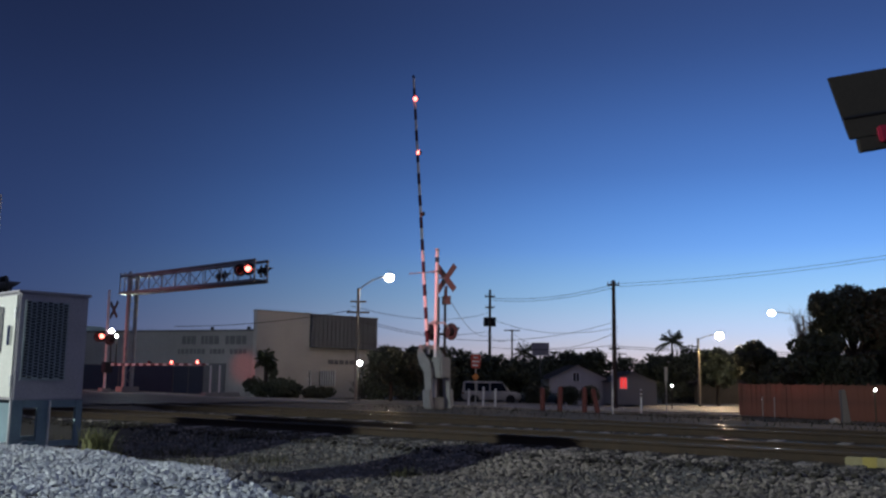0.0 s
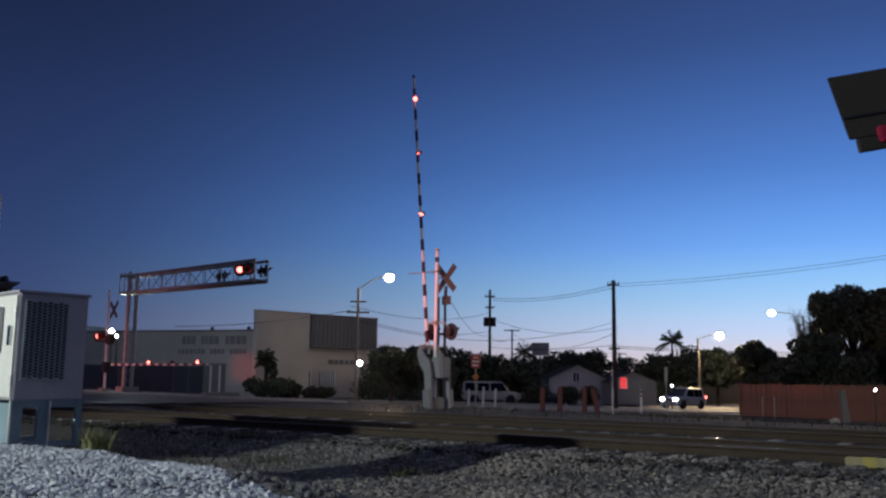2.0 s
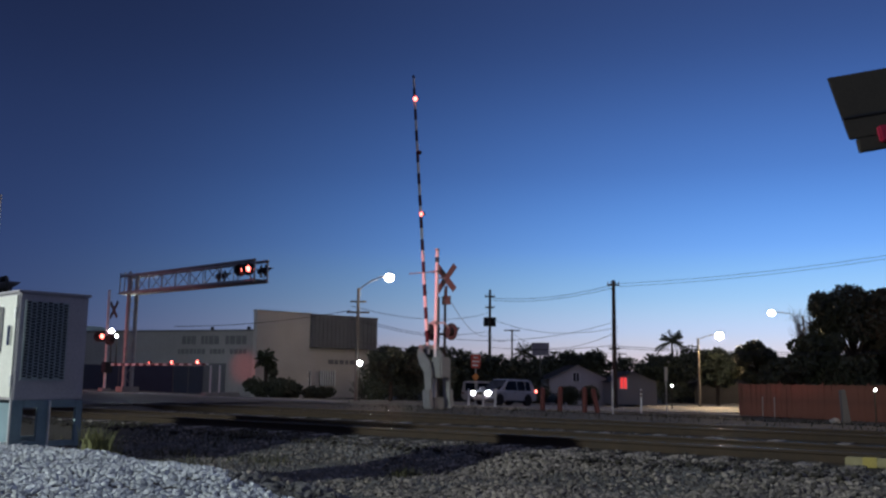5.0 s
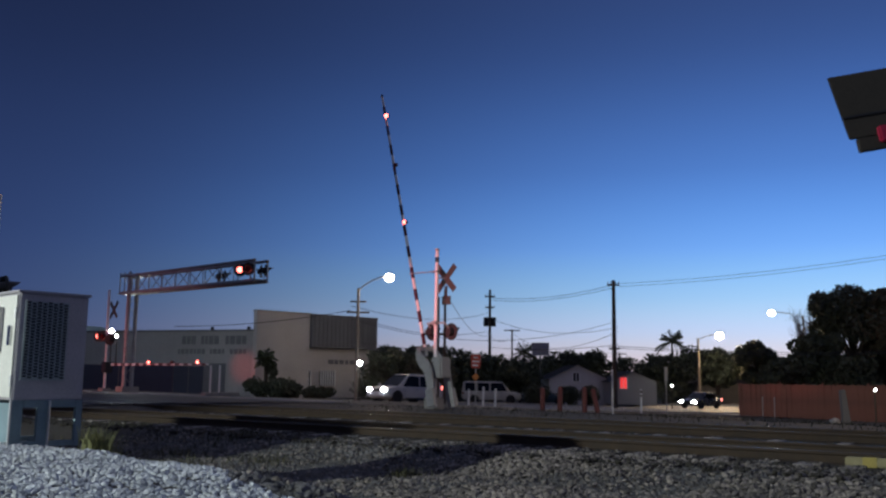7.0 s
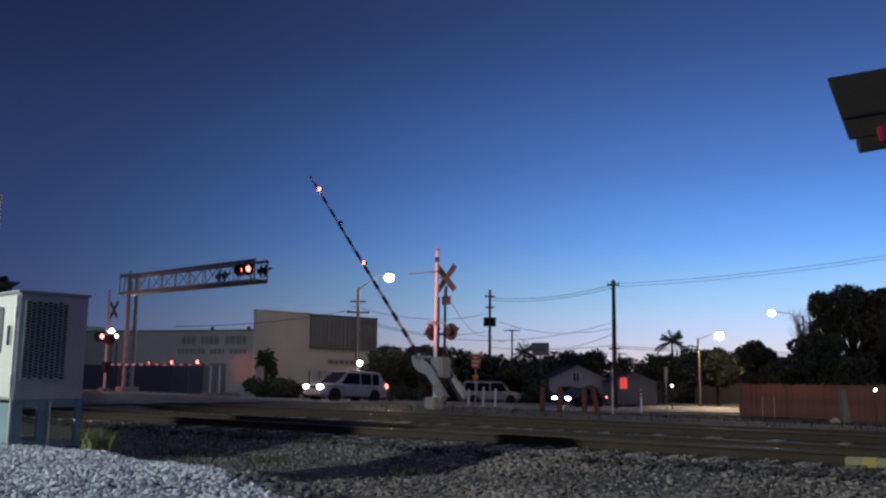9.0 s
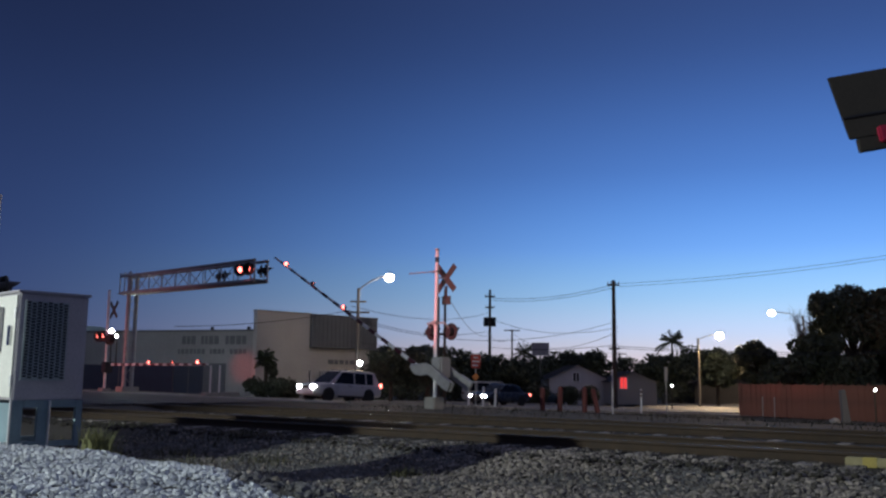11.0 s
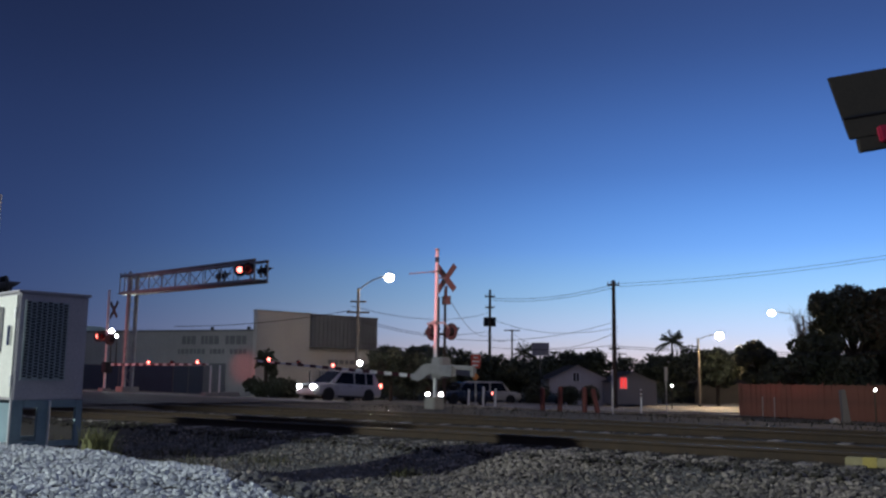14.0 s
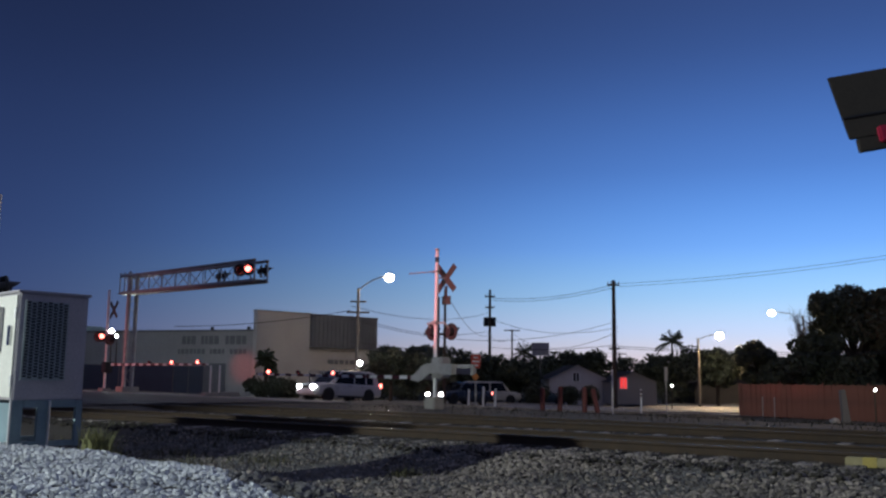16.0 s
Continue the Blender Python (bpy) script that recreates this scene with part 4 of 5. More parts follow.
def palm_tree(x, y, z, height, frond, seed, label="palm tree with drooping fronds against the sky", skirt=False):
    rng = random.Random(seed)
    g = thing("palm_tree", pose(x, y, z), label, "palm tree", "palms")
    bm = bmesh.new()
    bar(bm, (0, 0, -0.2), (0.15, 0.1, height * 0.5), 0.18, 0.14, 9)
    bar(bm, (0.15, 0.1, height * 0.5), (0.1, 0.1, height), 0.14, 0.11, 9)
    part("trunk", bm, M["bark"], g)
    if skirt:
        leaf_cloud("dead_leaves", [(0.0, 0.1, height - 0.1, 0.5), (0.3, -0.2, height - 0.5, 0.42), (0.42, -0.34, height - 0.95, 0.34), (0.4, -0.3, height - 1.35, 0.26)], 900, 0.13, M["leaf"], g, seed)
    for k in range(30):
        an, up = k * 2.399, rng.uniform(-0.5, 2.0)
        h = Vector((math.cos(an), math.sin(an), 0))
        vs, fs = [], []
        n = 12
        for i in range(n):
            t = i / (n - 1)
            spine = len(vs)
            c = Vector((0.1, 0.1, height)) + h * frond * (t * (1 - 0.15 * t)) / (1 + 0.35 * max(up, 0) ** 2) + Vector((0, 0, frond * (up * t * 0.62 - 0.42 * t * t)))
            side = Vector((-h.y, h.x, 0))
            vs += [c - h * 0.09, c + h * 0.09]
            if i:
                fs.append((last + 1, last, spine, spine + 1))
            last = spine
            for s in (-1, 1):
                ln = frond * 0.27 * math.sin(math.pi * (0.12 + 0.85 * t))
                e = c + side * s * ln + h * ln * 0.5 - Vector((0, 0, ln * 0.35))
                q = len(vs)
                vs += [e + h * 0.06, e - h * 0.03]
                fs.append((spine, spine + 1, q, q + 1))
        me = bpy.data.meshes.new("frond")
        me.from_pydata([tuple(v) for v in vs], [], fs)
        me.materials.append(M["palm"])
        ob = new("frond", me)
        ob.parent = g
    return g


tree(41.6, 46.5, -0.7, 3.5, 1.9, 11, "dark leafy tree beside the road", 2600, 0.14)
tree(43.5, 44.8, -0.75, 3.2, 2.1, 12, "dark leafy tree beside the road", 2600, 0.14)
tree(45.5, 47.0, -0.8, 3.3, 2.3, 13, "dark leafy tree beside the road", 2600, 0.14)
tree(76.9, 28.9, -1.6, 10.5, 3.7, 21, "tall dark spreading tree behind the wooden fence", 9000, 0.24, low=0.42)
tree(77.9, 25.4, -1.6, 9.9, 3.8, 22, "tall dark spreading tree behind the wooden fence", 9000, 0.24, low=0.35)
tree(80.5, 27.6, -1.6, 6.6, 2.6, 28, "dark tree under a taller one behind the fence", 5000, 0.24)
tree(71.7, 30.2, -1.55, 6.35, 2.5, 23, "broad domed dark tree behind the wooden fence", 7000, 0.20)
tree(69.5, 31.4, -1.55, 4.4, 2.3, 27, "low dark tree behind the fence", 4500, 0.20)
tree(73.4, 28.2, -1.55, 4.6, 2.6, 29, "low dark tree behind the fence", 4500, 0.20)
tree(89.4, 37.9, -1.7, 10.3, 2.4, 24, "bare twiggy tree beside a leafy one", bare=True)
tree(81.8, 39.8, -1.65, 6.5, 2.1, 30, "round-headed dark tree beyond the fence", 5000, 0.22)
tree(83.0, 36.8, -1.65, 4.9, 2.4, 34, "low dark tree beyond the fence", 4500, 0.22)
tree(88.4, 47.4, -1.65, 5.95, 2.2, 25, "round dark tree by the far houses", 4500, 0.24)
tree(110.0, 60.0, -1.7, 6.8, 3.9, 26, "round dark tree by the far houses", 4500, 0.26)
FAR_TREE = [tree(0, 0, -60, 6.4, 4.0, s, "dark tree in the far treeline", 3200, 0.28, group="far trees") for s in (31, 32, 33)]


def far_row():
    rng = random.Random(5)
    k = 0
    spots = []
    for i in range(26):
        # a row that runs from the warehouse to the fence, far behind the road
        t = i / 25
        spots.append((60 + 62 * t + rng.uniform(-2, 2), 84 - 42 * t + rng.uniform(-3, 3), rng.uniform(0.66, 1.04)))
    for i in range(12):
        t = i / 11
        spots.append((53 + 16 * t, 63 - 6 * t + rng.uniform(-1, 1), rng.uniform(0.48, 0.72)))
    for x, y, s in spots:
        m = pose(x, y, land(x, y), 0, 0, rng.uniform(0, 360)) @ Matrix.Scale(s, 4)
        if k < 3:
            FAR_TREE[k].matrix_world = m
        else:
            ob = copy_thing(FAR_TREE[k % 3], pose(0, 0, 0))
            ob.matrix_basis = m
        k += 1


far_row()
palm_tree(100.4, 59.8, -1.7, 7.3, 2.45, 41)
palm_tree(81.0, 67.5, -1.65, 5.5, 1.9, 42)
palm_tree(35.95, 53.2, -0.45, 2.65, 1.05, 43, "small ragged palm in front of the warehouse wall", True)
for i, (x, y, w, hh) in enumerate(((35.6, 52.9, 1.7, 1.55), (36.3, 52.4, 1.9, 1.65), (36.9, 51.9, 1.7, 1.5), (38.3, 50.9, 1.5, 1.0), (39.0, 50.5, 1.5, 1.0))):
    bush(x, y, land(x, y), w, w, hh, 60 + i)


def hedge(x0, y0, x1, y1, n, hgt, seed):
    rng = random.Random(seed)
    for i in range(n):
        t = i / max(n - 1, 1)
        x, y = x0 + (x1 - x0) * t, y0 + (y1 - y0) * t
        bush(x, y, land(x, y), 2.8, 2.8, hgt * rng.uniform(0.85, 1.15), seed + i, "dark overgrown shrub behind the road", 1100)


for x, y, w, hh, sd in ((64.5, 48.7, 0.9, 1.9, 81), (65.9, 47.5, 0.5, 1.9, 82), (62.9, 50.9, 1.2, 2.1, 84)):
    bush(x, y, land(x, y), w, w, hh, sd, "dark overgrown bush in front of the grey house", 2200)
hedge(44, 52, 66, 62, 9, 2.4, 100)
hedge(78, 54, 108, 55, 9, 2.6, 130)
hedge(60, 26, 92, 37, 8, 2.6, 160)


# ---------------------------------------------------------------- fences, posts and signs
def board_fence():
    g = thing("wooden_fence", pose(0, 0, 0), "tall reddish brown wooden board fence", "fence")
    p, q = Vector((46.9, 23.8, 0)), Vector((44.6, 8.0, 0))
    d = (q - p).normalized()
    ang = math.degrees(math.atan2(d.y, d.x))
    n = int((q - p).length / 0.15)
    rng = random.Random(8)
    me = None
    for k in range(n):
        v = p + d * (0.15 * k)
        z = land(v.x, v.y)
        if me is None:
            bm = bmesh.new()
            box(bm, (0, 0, 0.9), (0.165, 0.022, 1.8))
            ob = part("board", bm, M["wood"], g)
            me = ob.data
        else:
            ob = new("board", me)
            ob.parent = g
        v = v + Vector((-d.y, d.x, 0)) * (0.013 if k % 2 else -0.013)
        ob.matrix_basis = pose(v.x, v.y, z - 0.08 + rng.uniform(-0.02, 0.03), rng.uniform(-1, 1), rng.uniform(-0.6, 0.6), ang)
    for k in range(0, n, 16):
        v = p + d * (0.15 * k) + Vector((0.09, 0, 0))
        bx("fence_post", (v.x, v.y, land(v.x, v.y) + 0.85), (0.1, 0.1, 1.9), M["wood"], g)
    for zz in (0.4, 1.4):
        br("fence_rail", (p.x + 0.05, p.y, land(p.x, p.y) + zz), (q.x + 0.05, q.y, land(q.x, q.y) + zz), 0.04, M["wood"], g, n=6)


board_fence()


def screen_fence():
    g = thing("screen_fence", pose(0, 0, 0), "low fence covered with a dark blue screen", "fence")
    p, q = Vector((21.5, 52.2, 0)), Vector((27.6, 50.6, 0))
    p2 = Vector((29.85, 50.95, 0))
    for a, b in ((Vector((20, 58, 0)), p), (p, q), (q, p2)):
        d = b - a
        ang = math.degrees(math.atan2(d.y, d.x))
        c = (a + b) / 2
        bx("screen", (c.x, c.y, 0.72), (d.length, 0.03, 1.7), M["bluefence"], g, rot=Matrix.Rotation(radians(ang), 4, "Z"))
        for k in range(3):
            v = a.lerp(b, k / 2)
            br("fence_post", (v.x, v.y, -0.2), (v.x, v.y, 1.60), 0.035, M["panel"], g)


screen_fence()


def marker_post(x, y, z, hgt, r, material, label, lean=0.0, group="marker posts", top=None):
    g = thing("marker_post", pose(x, y, z, lean, lean, 0), label, "marker post", group)
    bm = bmesh.new()
    bar(bm, (0, 0, -0.1), (0, 0, hgt), r, r * 0.92, 10)
    ball(bm, (0, 0, hgt), (r * 0.92, r * 0.92, r * 0.5), 1)
    post = part("post", bm, material, g)
    bm = bmesh.new()
    bar(bm, (0, 0, 0), (0, 0, 0.05), r * 2.2, r * 1.4, 10)
    part("base", bm, M["dark"], g)
    if top:
        for zz in (0.72, 0.88):
            bm = bmesh.new()
            bar(bm, (0, 0, hgt * zz), (0, 0, hgt * zz + 0.08), r * 1.06, None, 10)
            part("band", bm, top, post)


for x, y in ((22.72, 38.1), (23.02, 37.8)):
    marker_post(x, y, 0.2, 1.3, 0.045, M["white"], "white upright marker post on the median kerb", group="median posts")
tagged(bx("median", (23.2, 37.95, 0.14), (1.9, 0.5, 0.22), M["concrete"], bevel=0.05), "short worn median kerb between the lanes", "kerb", kind="structure")
for x, y, hgt in ((30.58, 28.82, 0.84), (31.05, 28.35, 1.0), (31.44, 27.96, 0.94)):
    marker_post(x, y, land(x, y), hgt, 0.05, M["white"], "pale upright marker post beside the gate", 1.0)
for x, y, hgt, lean in ((28.27, 22.65, 0.9, 0), (28.74, 22.17, 0.98, 1.5), (29.43, 21.48, 1.0, 0), (29.8, 21.1, 0.97, -8)):
    marker_post(x, y, land(x, y), hgt, 0.10, M["bollard_red"], "thick faded dark red bollard on the verge", lean, "bollards")
marker_post(38.76, 24.88, land(38.8, 24), 1.2, 0.05, M["white"], "white marker post with a red sleeve", 0, top=M["stripe_red"])
bm = bmesh.new()
bar(bm, (0, 0, -0.1), (0, 0, 2.05), 0.03, None, 8)
g = thing("metal_post", pose(35.25, 24.14, land(35.2, 24)), "thin pale metal post beside the road", "post")
part("post", bm, M["white"], g)


def road_sign(x, y, z, plates, height, facing, label, r=0.03):
    g = thing("road_sign", pose(x, y, z, 0, 0, facing), label, "road sign", "road signs")
    br("post", (0, 0, -0.15), (0, 0, height), r, M["galv"], g, n=8)
    for kind, zz, w, hh, mt in plates:
        bm = bmesh.new()
        if kind == "diamond":
            box(bm, (0, -0.045, zz), (w, 0.012, hh), Matrix.Rotation(radians(45), 4, "Y"))
        else:
            box(bm, (0, -0.045, zz), (w, 0.012, hh))
        pl = part("sign_plate", bm, mt, g, bevel=0.003)
        if kind == "bars":
            for k, (o, q) in enumerate(((0.0, 0.5), (0.0, 0.78), (-0.02, 0.62))):
                bx("sign_bar", (o, -0.055, zz + 0.17 - 0.17 * k), (w * q, 0.006, 0.075), M["white"], pl)
    return g


road_sign(29.33, 27.22, -0.27, [("bars", 2.05, 0.40, 0.58, M["red_sign"]), ("diamond", 1.38, 0.24, 0.24, M["orange_sign"])], 2.4, VIEW, "red and white square sign over a small orange diamond")
road_sign(42.28, 25.6, -0.75, [("plain", 2.1, 0.16, 0.75, M["galv"])], 2.45, VIEW, "narrow grey sign seen edge-on on a thin post", 0.035)
g = road_sign(74.46, 59.89, -1.6, [("plain", 5.6, 1.8, 1.35, M["sign_back"])], 6.2, VIEW, "dark rectangular board sign on a tall post", 0.09)


def grey_slab():
    g = thing("leaning_slab", pose(38.7, 15.0, -0.72, 2, -6, -45), "grey concrete stub post leaning before the fence", "post")
    bm = bmesh.new()
    vs = box(bm, (0, 0, 0.72), (0.36, 0.2, 1.5))
    for v in vs:
        if v.co.z > 1:
            v.co.x *= 0.6
    part("post", bm, M["panel"], g, bevel=0.03)
    g = thing("boulder", pose(38.4, 15.35, -0.68), "small pale rock on the verge", "rock")
    bm = bmesh.new()
    for v in ball(bm, (0, 0, 0.1), (0.26, 0.22, 0.17), 3):
        v.co += v.co.normalized() * 0.05 * noise.noise(v.co * 5)
    part("stone", bm, M["concrete"], g)


grey_slab()


for x, y in ((44.9, 21.6), (44.75, 20.9)):
    g = thing("garden_stake", pose(x, y, land(x, y), 0, 2, 0), "thin pale stake before the wooden fence", "stake", "stakes")
    br("stake", (0, 0, -0.1), (0, 0, 1.05), 0.025, M["galv"], g, n=6)
g = thing("flat_roofed_shed", pose(56.0, 16.0, -1.1, 0, 0, -45), "low dark shed with a pale flat roof edge behind the fence", "shed")
bx("wall", (4, 2.5, 1.2), (8, 5, 2.7), M["roof"], g)
bx("roof", (4, 2.4, 2.62), (8.5, 5.5, 0.16), M["concrete"], g, "pale flat roof")

# ---------------------------------------------------------------- small lamps
def small_lamp(name, x, y, z, r, label, post=0.0, mt="lamp_cool"):
    g = thing(name, pose(x, y, z), label, "lamp", "small lamps")
    bm = bmesh.new()
    ball(bm, (0, 0, 0), (r, r, r * 0.9), 2)
    part("lamp_glass", bm, M[mt], g, "glowing white lens", smooth=True)
    bm = bmesh.new()
    ball(bm, (0.0, 0.0, r * 0.9), (r * 0.8, r * 0.8, r * 0.3), 2)
    part("lamp_cap", bm, M["galv"], g)
    if post:
        br("post", (0.05, 0.05, -post), (0.05, 0.05, 0), 0.04, M["pole"], g, n=8)


small_lamp("flood_lamp", 24.27, 52.1, 3.58, 0.14, "bright cool floodlight on a post behind the gate", 3.7)
small_lamp("flood_lamp", 24.55, 51.95, 3.28, 0.08, "small second floodlight under a larger one", 3.4)
small_lamp("lantern", 40.5, 48.5, 1.95, 0.17, "bright cool lantern beside the lamp pole", 2.7)
small_lamp("yard_lamp", 66.4, 39.67, 0.53, 0.075, "small cool white yard light", 2.1)
small_lamp("yard_lamp", 42.75, 15.24, 0.73, 0.042, "small cool white light on a short post by the fence", 1.5)
small_lamp("yard_lamp", 66.0, 64.5, -0.2, 0.08, "small cool white yard light", 1.2)
small_lamp("yard_lamp", 70.0, 58.5, 0.1, 0.07, "small cool white yard light", 1.6)


# ---------------------------------------------------------------- signal cabinet in the foreground
def cabinet():
    g = thing("signal_cabinet", pose(3.775, 10.425, 0.34, 0, 0.3, 1.0), "grey metal signal cabinet with a louvred vent on a steel stand", "signal cabinet")
    W, D, z0, z1 = 0.785, 0.95, 0.49, 1.68
    bm = bmesh.new()
    box(bm, (W / 2, D / 2, (z0 + z1) / 2), (W, D, z1 - z0))
    part("body", bm, M["cabinet"], g, "dull grey aluminium housing", bevel=0.012)
    bx("top", (W / 2, D / 2, z1 + 0.012), (W + 0.05, D + 0.05, 0.03), M["cabinet"], g, bevel=0.008)
    # louvred panel: rows of short slots with small hoods
    pl = bx("vent_panel", (0.305, -0.008, 1.15), (0.49, 0.02, 0.88), M["vent"], g, "blue-grey louvred vent panel")
    bm = bmesh.new()
    lv = bmesh.new()
    for r in range(25):
        for c in range(8):
            x = 0.305 - 0.21 + c * 0.060
            z = 1.15 - 0.41 + r * 0.0342 + (0.0 if c % 2 else 0.015)
            box(bm, (x, -0.021, z), (0.040, 0.008, 0.020))
            box(lv, (x, -0.028, z + 0.012), (0.044, 0.016, 0.004))
    tagged(part("vent_slot", bm, M["dark"], pl), kind="stuff")
    tagged(part("louvre", lv, M["vent"], pl), kind="stuff")
    # side door with a box, a latch and hinges, facing the yard light
    dr = bx("door", (-0.012, D / 2, (z0 + z1) / 2), (0.02, D - 0.06, z1 - z0 - 0.06), M["door_paint"], g, "cream painted side door")
    bx("document_box", (-0.06, 0.58, 1.28), (0.09, 0.42, 0.50), M["cabinet"], dr, "grey box on the door", bevel=0.01)
    bx("latch", (-0.04, 0.12, 1.20), (0.04, 0.05, 0.22), M["chrome"], dr, bevel=0.006)
    for z in (0.7, 1.45):
        br("hinge", (-0.02, 0.035, z - 0.06), (-0.02, 0.035, z + 0.06), 0.014, M["alu"], dr, n=8)
    # stand
    for x in (0.03, W - 0.03):
        for y in (0.03, D - 0.03):
            bx("leg", (x + (0.03 if x < 0.1 else 0), y, 0.23), (0.12 if x < 0.1 else 0.07, 0.06, 0.52), M["teal"], g)
    for y in (0.03, D - 0.03):
        bx("stand_rail", (W / 2 + 0.03, y, 0.45), (W - 0.20, 0.055, 0.08), M["teal"], g)
        bx("stand_rail", (W / 2 + 0.03, y, 0.01), (W - 0.20, 0.055, 0.06), M["teal"], g)
    bx("side_panel", (0.028, D / 2, 0.235), (0.02, D - 0.12, 0.44), M["teal"], g, "teal steel side panel of the stand")
    bx("centre_leg", (0.34, 0.035, 0.235), (0.10, 0.05, 0.39), M["teal"], g)
    br("conduit", (0.415, 0.0, -0.05), (0.415, 0.0, 0.49), 0.014, M["alu"], g)
    br("conduit", (-0.02, -0.02, -0.08), (-0.02, -0.02, 0.52), 0.014, M["alu"], g)
    return g


cabinet()


def unseen_shade_house():
    """An unseen house beside the cabinet, added so that its shade lies across the tracks."""
    g = thing("unseen_shade_house", pose(-1.2, 15.5, 0.45, 0, 0, 1.0), "unseen grey metal house on the gravel bank, added to shade the tracks", "equipment house")
    bx("wall", (0, 0, 1.3), (2.4, 2.8, 2.6), M["cabinet"], g, bevel=0.02)
    bx("roof", (0, 0, 2.66), (2.6, 3.0, 0.12), M["cabinet"], g, bevel=0.02)
    bx("door", (0.3, -1.415, 1.15), (0.9, 0.03, 2.05), M["door_paint"], g)
    bx("foundation", (0, 0, -0.15), (2.5, 2.9, 0.4), M["concrete"], g)


unseen_shade_house()


def canopy():
    """End of a dark roof board that reaches into the view from a post beside the camera."""
    g = thing("overhanging_roof", pose(7.14, 2.75, 3.28, 0, 0, -45), "dark brown end of an overhanging roof with a red lamp under it", "roof")
    rot = Matrix.Rotation(radians(-10.5), 4, "Y")
    bm = bmesh.new()
    box(bm, (0.80, 0, 0.16), (1.62, 0.018, 0.52), rot)
    for v in bm.verts:
        v.co.x += (0.3 - v.co.z) * 0.12
    part("fascia", bm, M["board"], g, "weathered dark brown board", bevel=0.008)
    bm = bmesh.new()
    box(bm, (0.80, -0.014, 0.07), (1.50, 0.012, 0.02), rot)
    part("seam", bm, M["dark"], g)
    bm = bmesh.new()
    box(bm, (0.87, 0.02, -0.155), (1.38, 0.05, 0.12), rot)
    part("beam", bm, M["board"], g, bevel=0.008)
    bm = bmesh.new()
    box(bm, (0.46, -0.02, -0.175), (0.24, 0.06, 0.13), rot)
    part("red_lamp", bm, M["red_lens"], g, "dull dark red lamp housing", bevel=0.012)
    bx("post", (1.45, 0.1, -1.6), (0.12, 0.12, 3.8), M["pole"], g)


canopy()


# ---------------------------------------------------------------- ballast, gravel, grass
def stones(name, spots, size, material, label, seed):
    """Loose broken stones: low, irregular solids."""
    rng = np.random.RandomState(seed)
    t = (1 + 5 ** 0.5) / 2
    base = np.array([(-1, t, 0), (1, t, 0), (-1, -t, 0), (1, -t, 0), (0, -1, t), (0, 1, t), (0, -1, -t), (0, 1, -t), (t, 0, -1), (t, 0, 1), (-t, 0, -1), (-t, 0, 1)])
    base = base / np.linalg.norm(base[0])
    tri = np.array([(0, 11, 5), (0, 5, 1), (0, 1, 7), (0, 7, 10), (0, 10, 11), (1, 5, 9), (5, 11, 4), (11, 10, 2), (10, 7, 6), (7, 1, 8), (3, 9, 4), (3, 4, 2), (3, 2, 6), (3, 6, 8), (3, 8, 9), (4, 9, 5), (2, 4, 11), (6, 2, 10), (8, 6, 7), (9, 8, 1)])
    n = len(spots)
    sp = np.array(spots)
    sc = size * rng.uniform(0.5, 1.35, (n, 1)) * rng.uniform(0.6, 1.2, (n, 3)) * np.array([1, 1, 0.75])
    v = base[None] * rng.uniform(0.55, 1.3, (n, 12, 1)) * sc[:, None]
    a = rng.uniform(0, 6.28, n)
    c, s = np.cos(a)[:, None], np.sin(a)[:, None]
    x, y = v[:, :, 0] * c - v[:, :, 1] * s, v[:, :, 0] * s + v[:, :, 1] * c
    v = np.stack([x, y, v[:, :, 2]], 2) + sp[:, None]
    f = (tri[None] + 12 * np.arange(n)[:, None, None]).reshape(-1, 3)
    me = bpy.data.meshes.new(name)
    me.from_pydata(v.reshape(-1, 3).tolist(), [], f.tolist())
    me.materials.append(material)
    return tagged(new(name, me), label, "stones", kind="stuff")


def in_view(x, y):
    # the fan of ground before the camera
    f, r = (x + y) * 0.7071, (x - y) * 0.7071
    return f > 5.0 and abs(r) < 0.56 * f


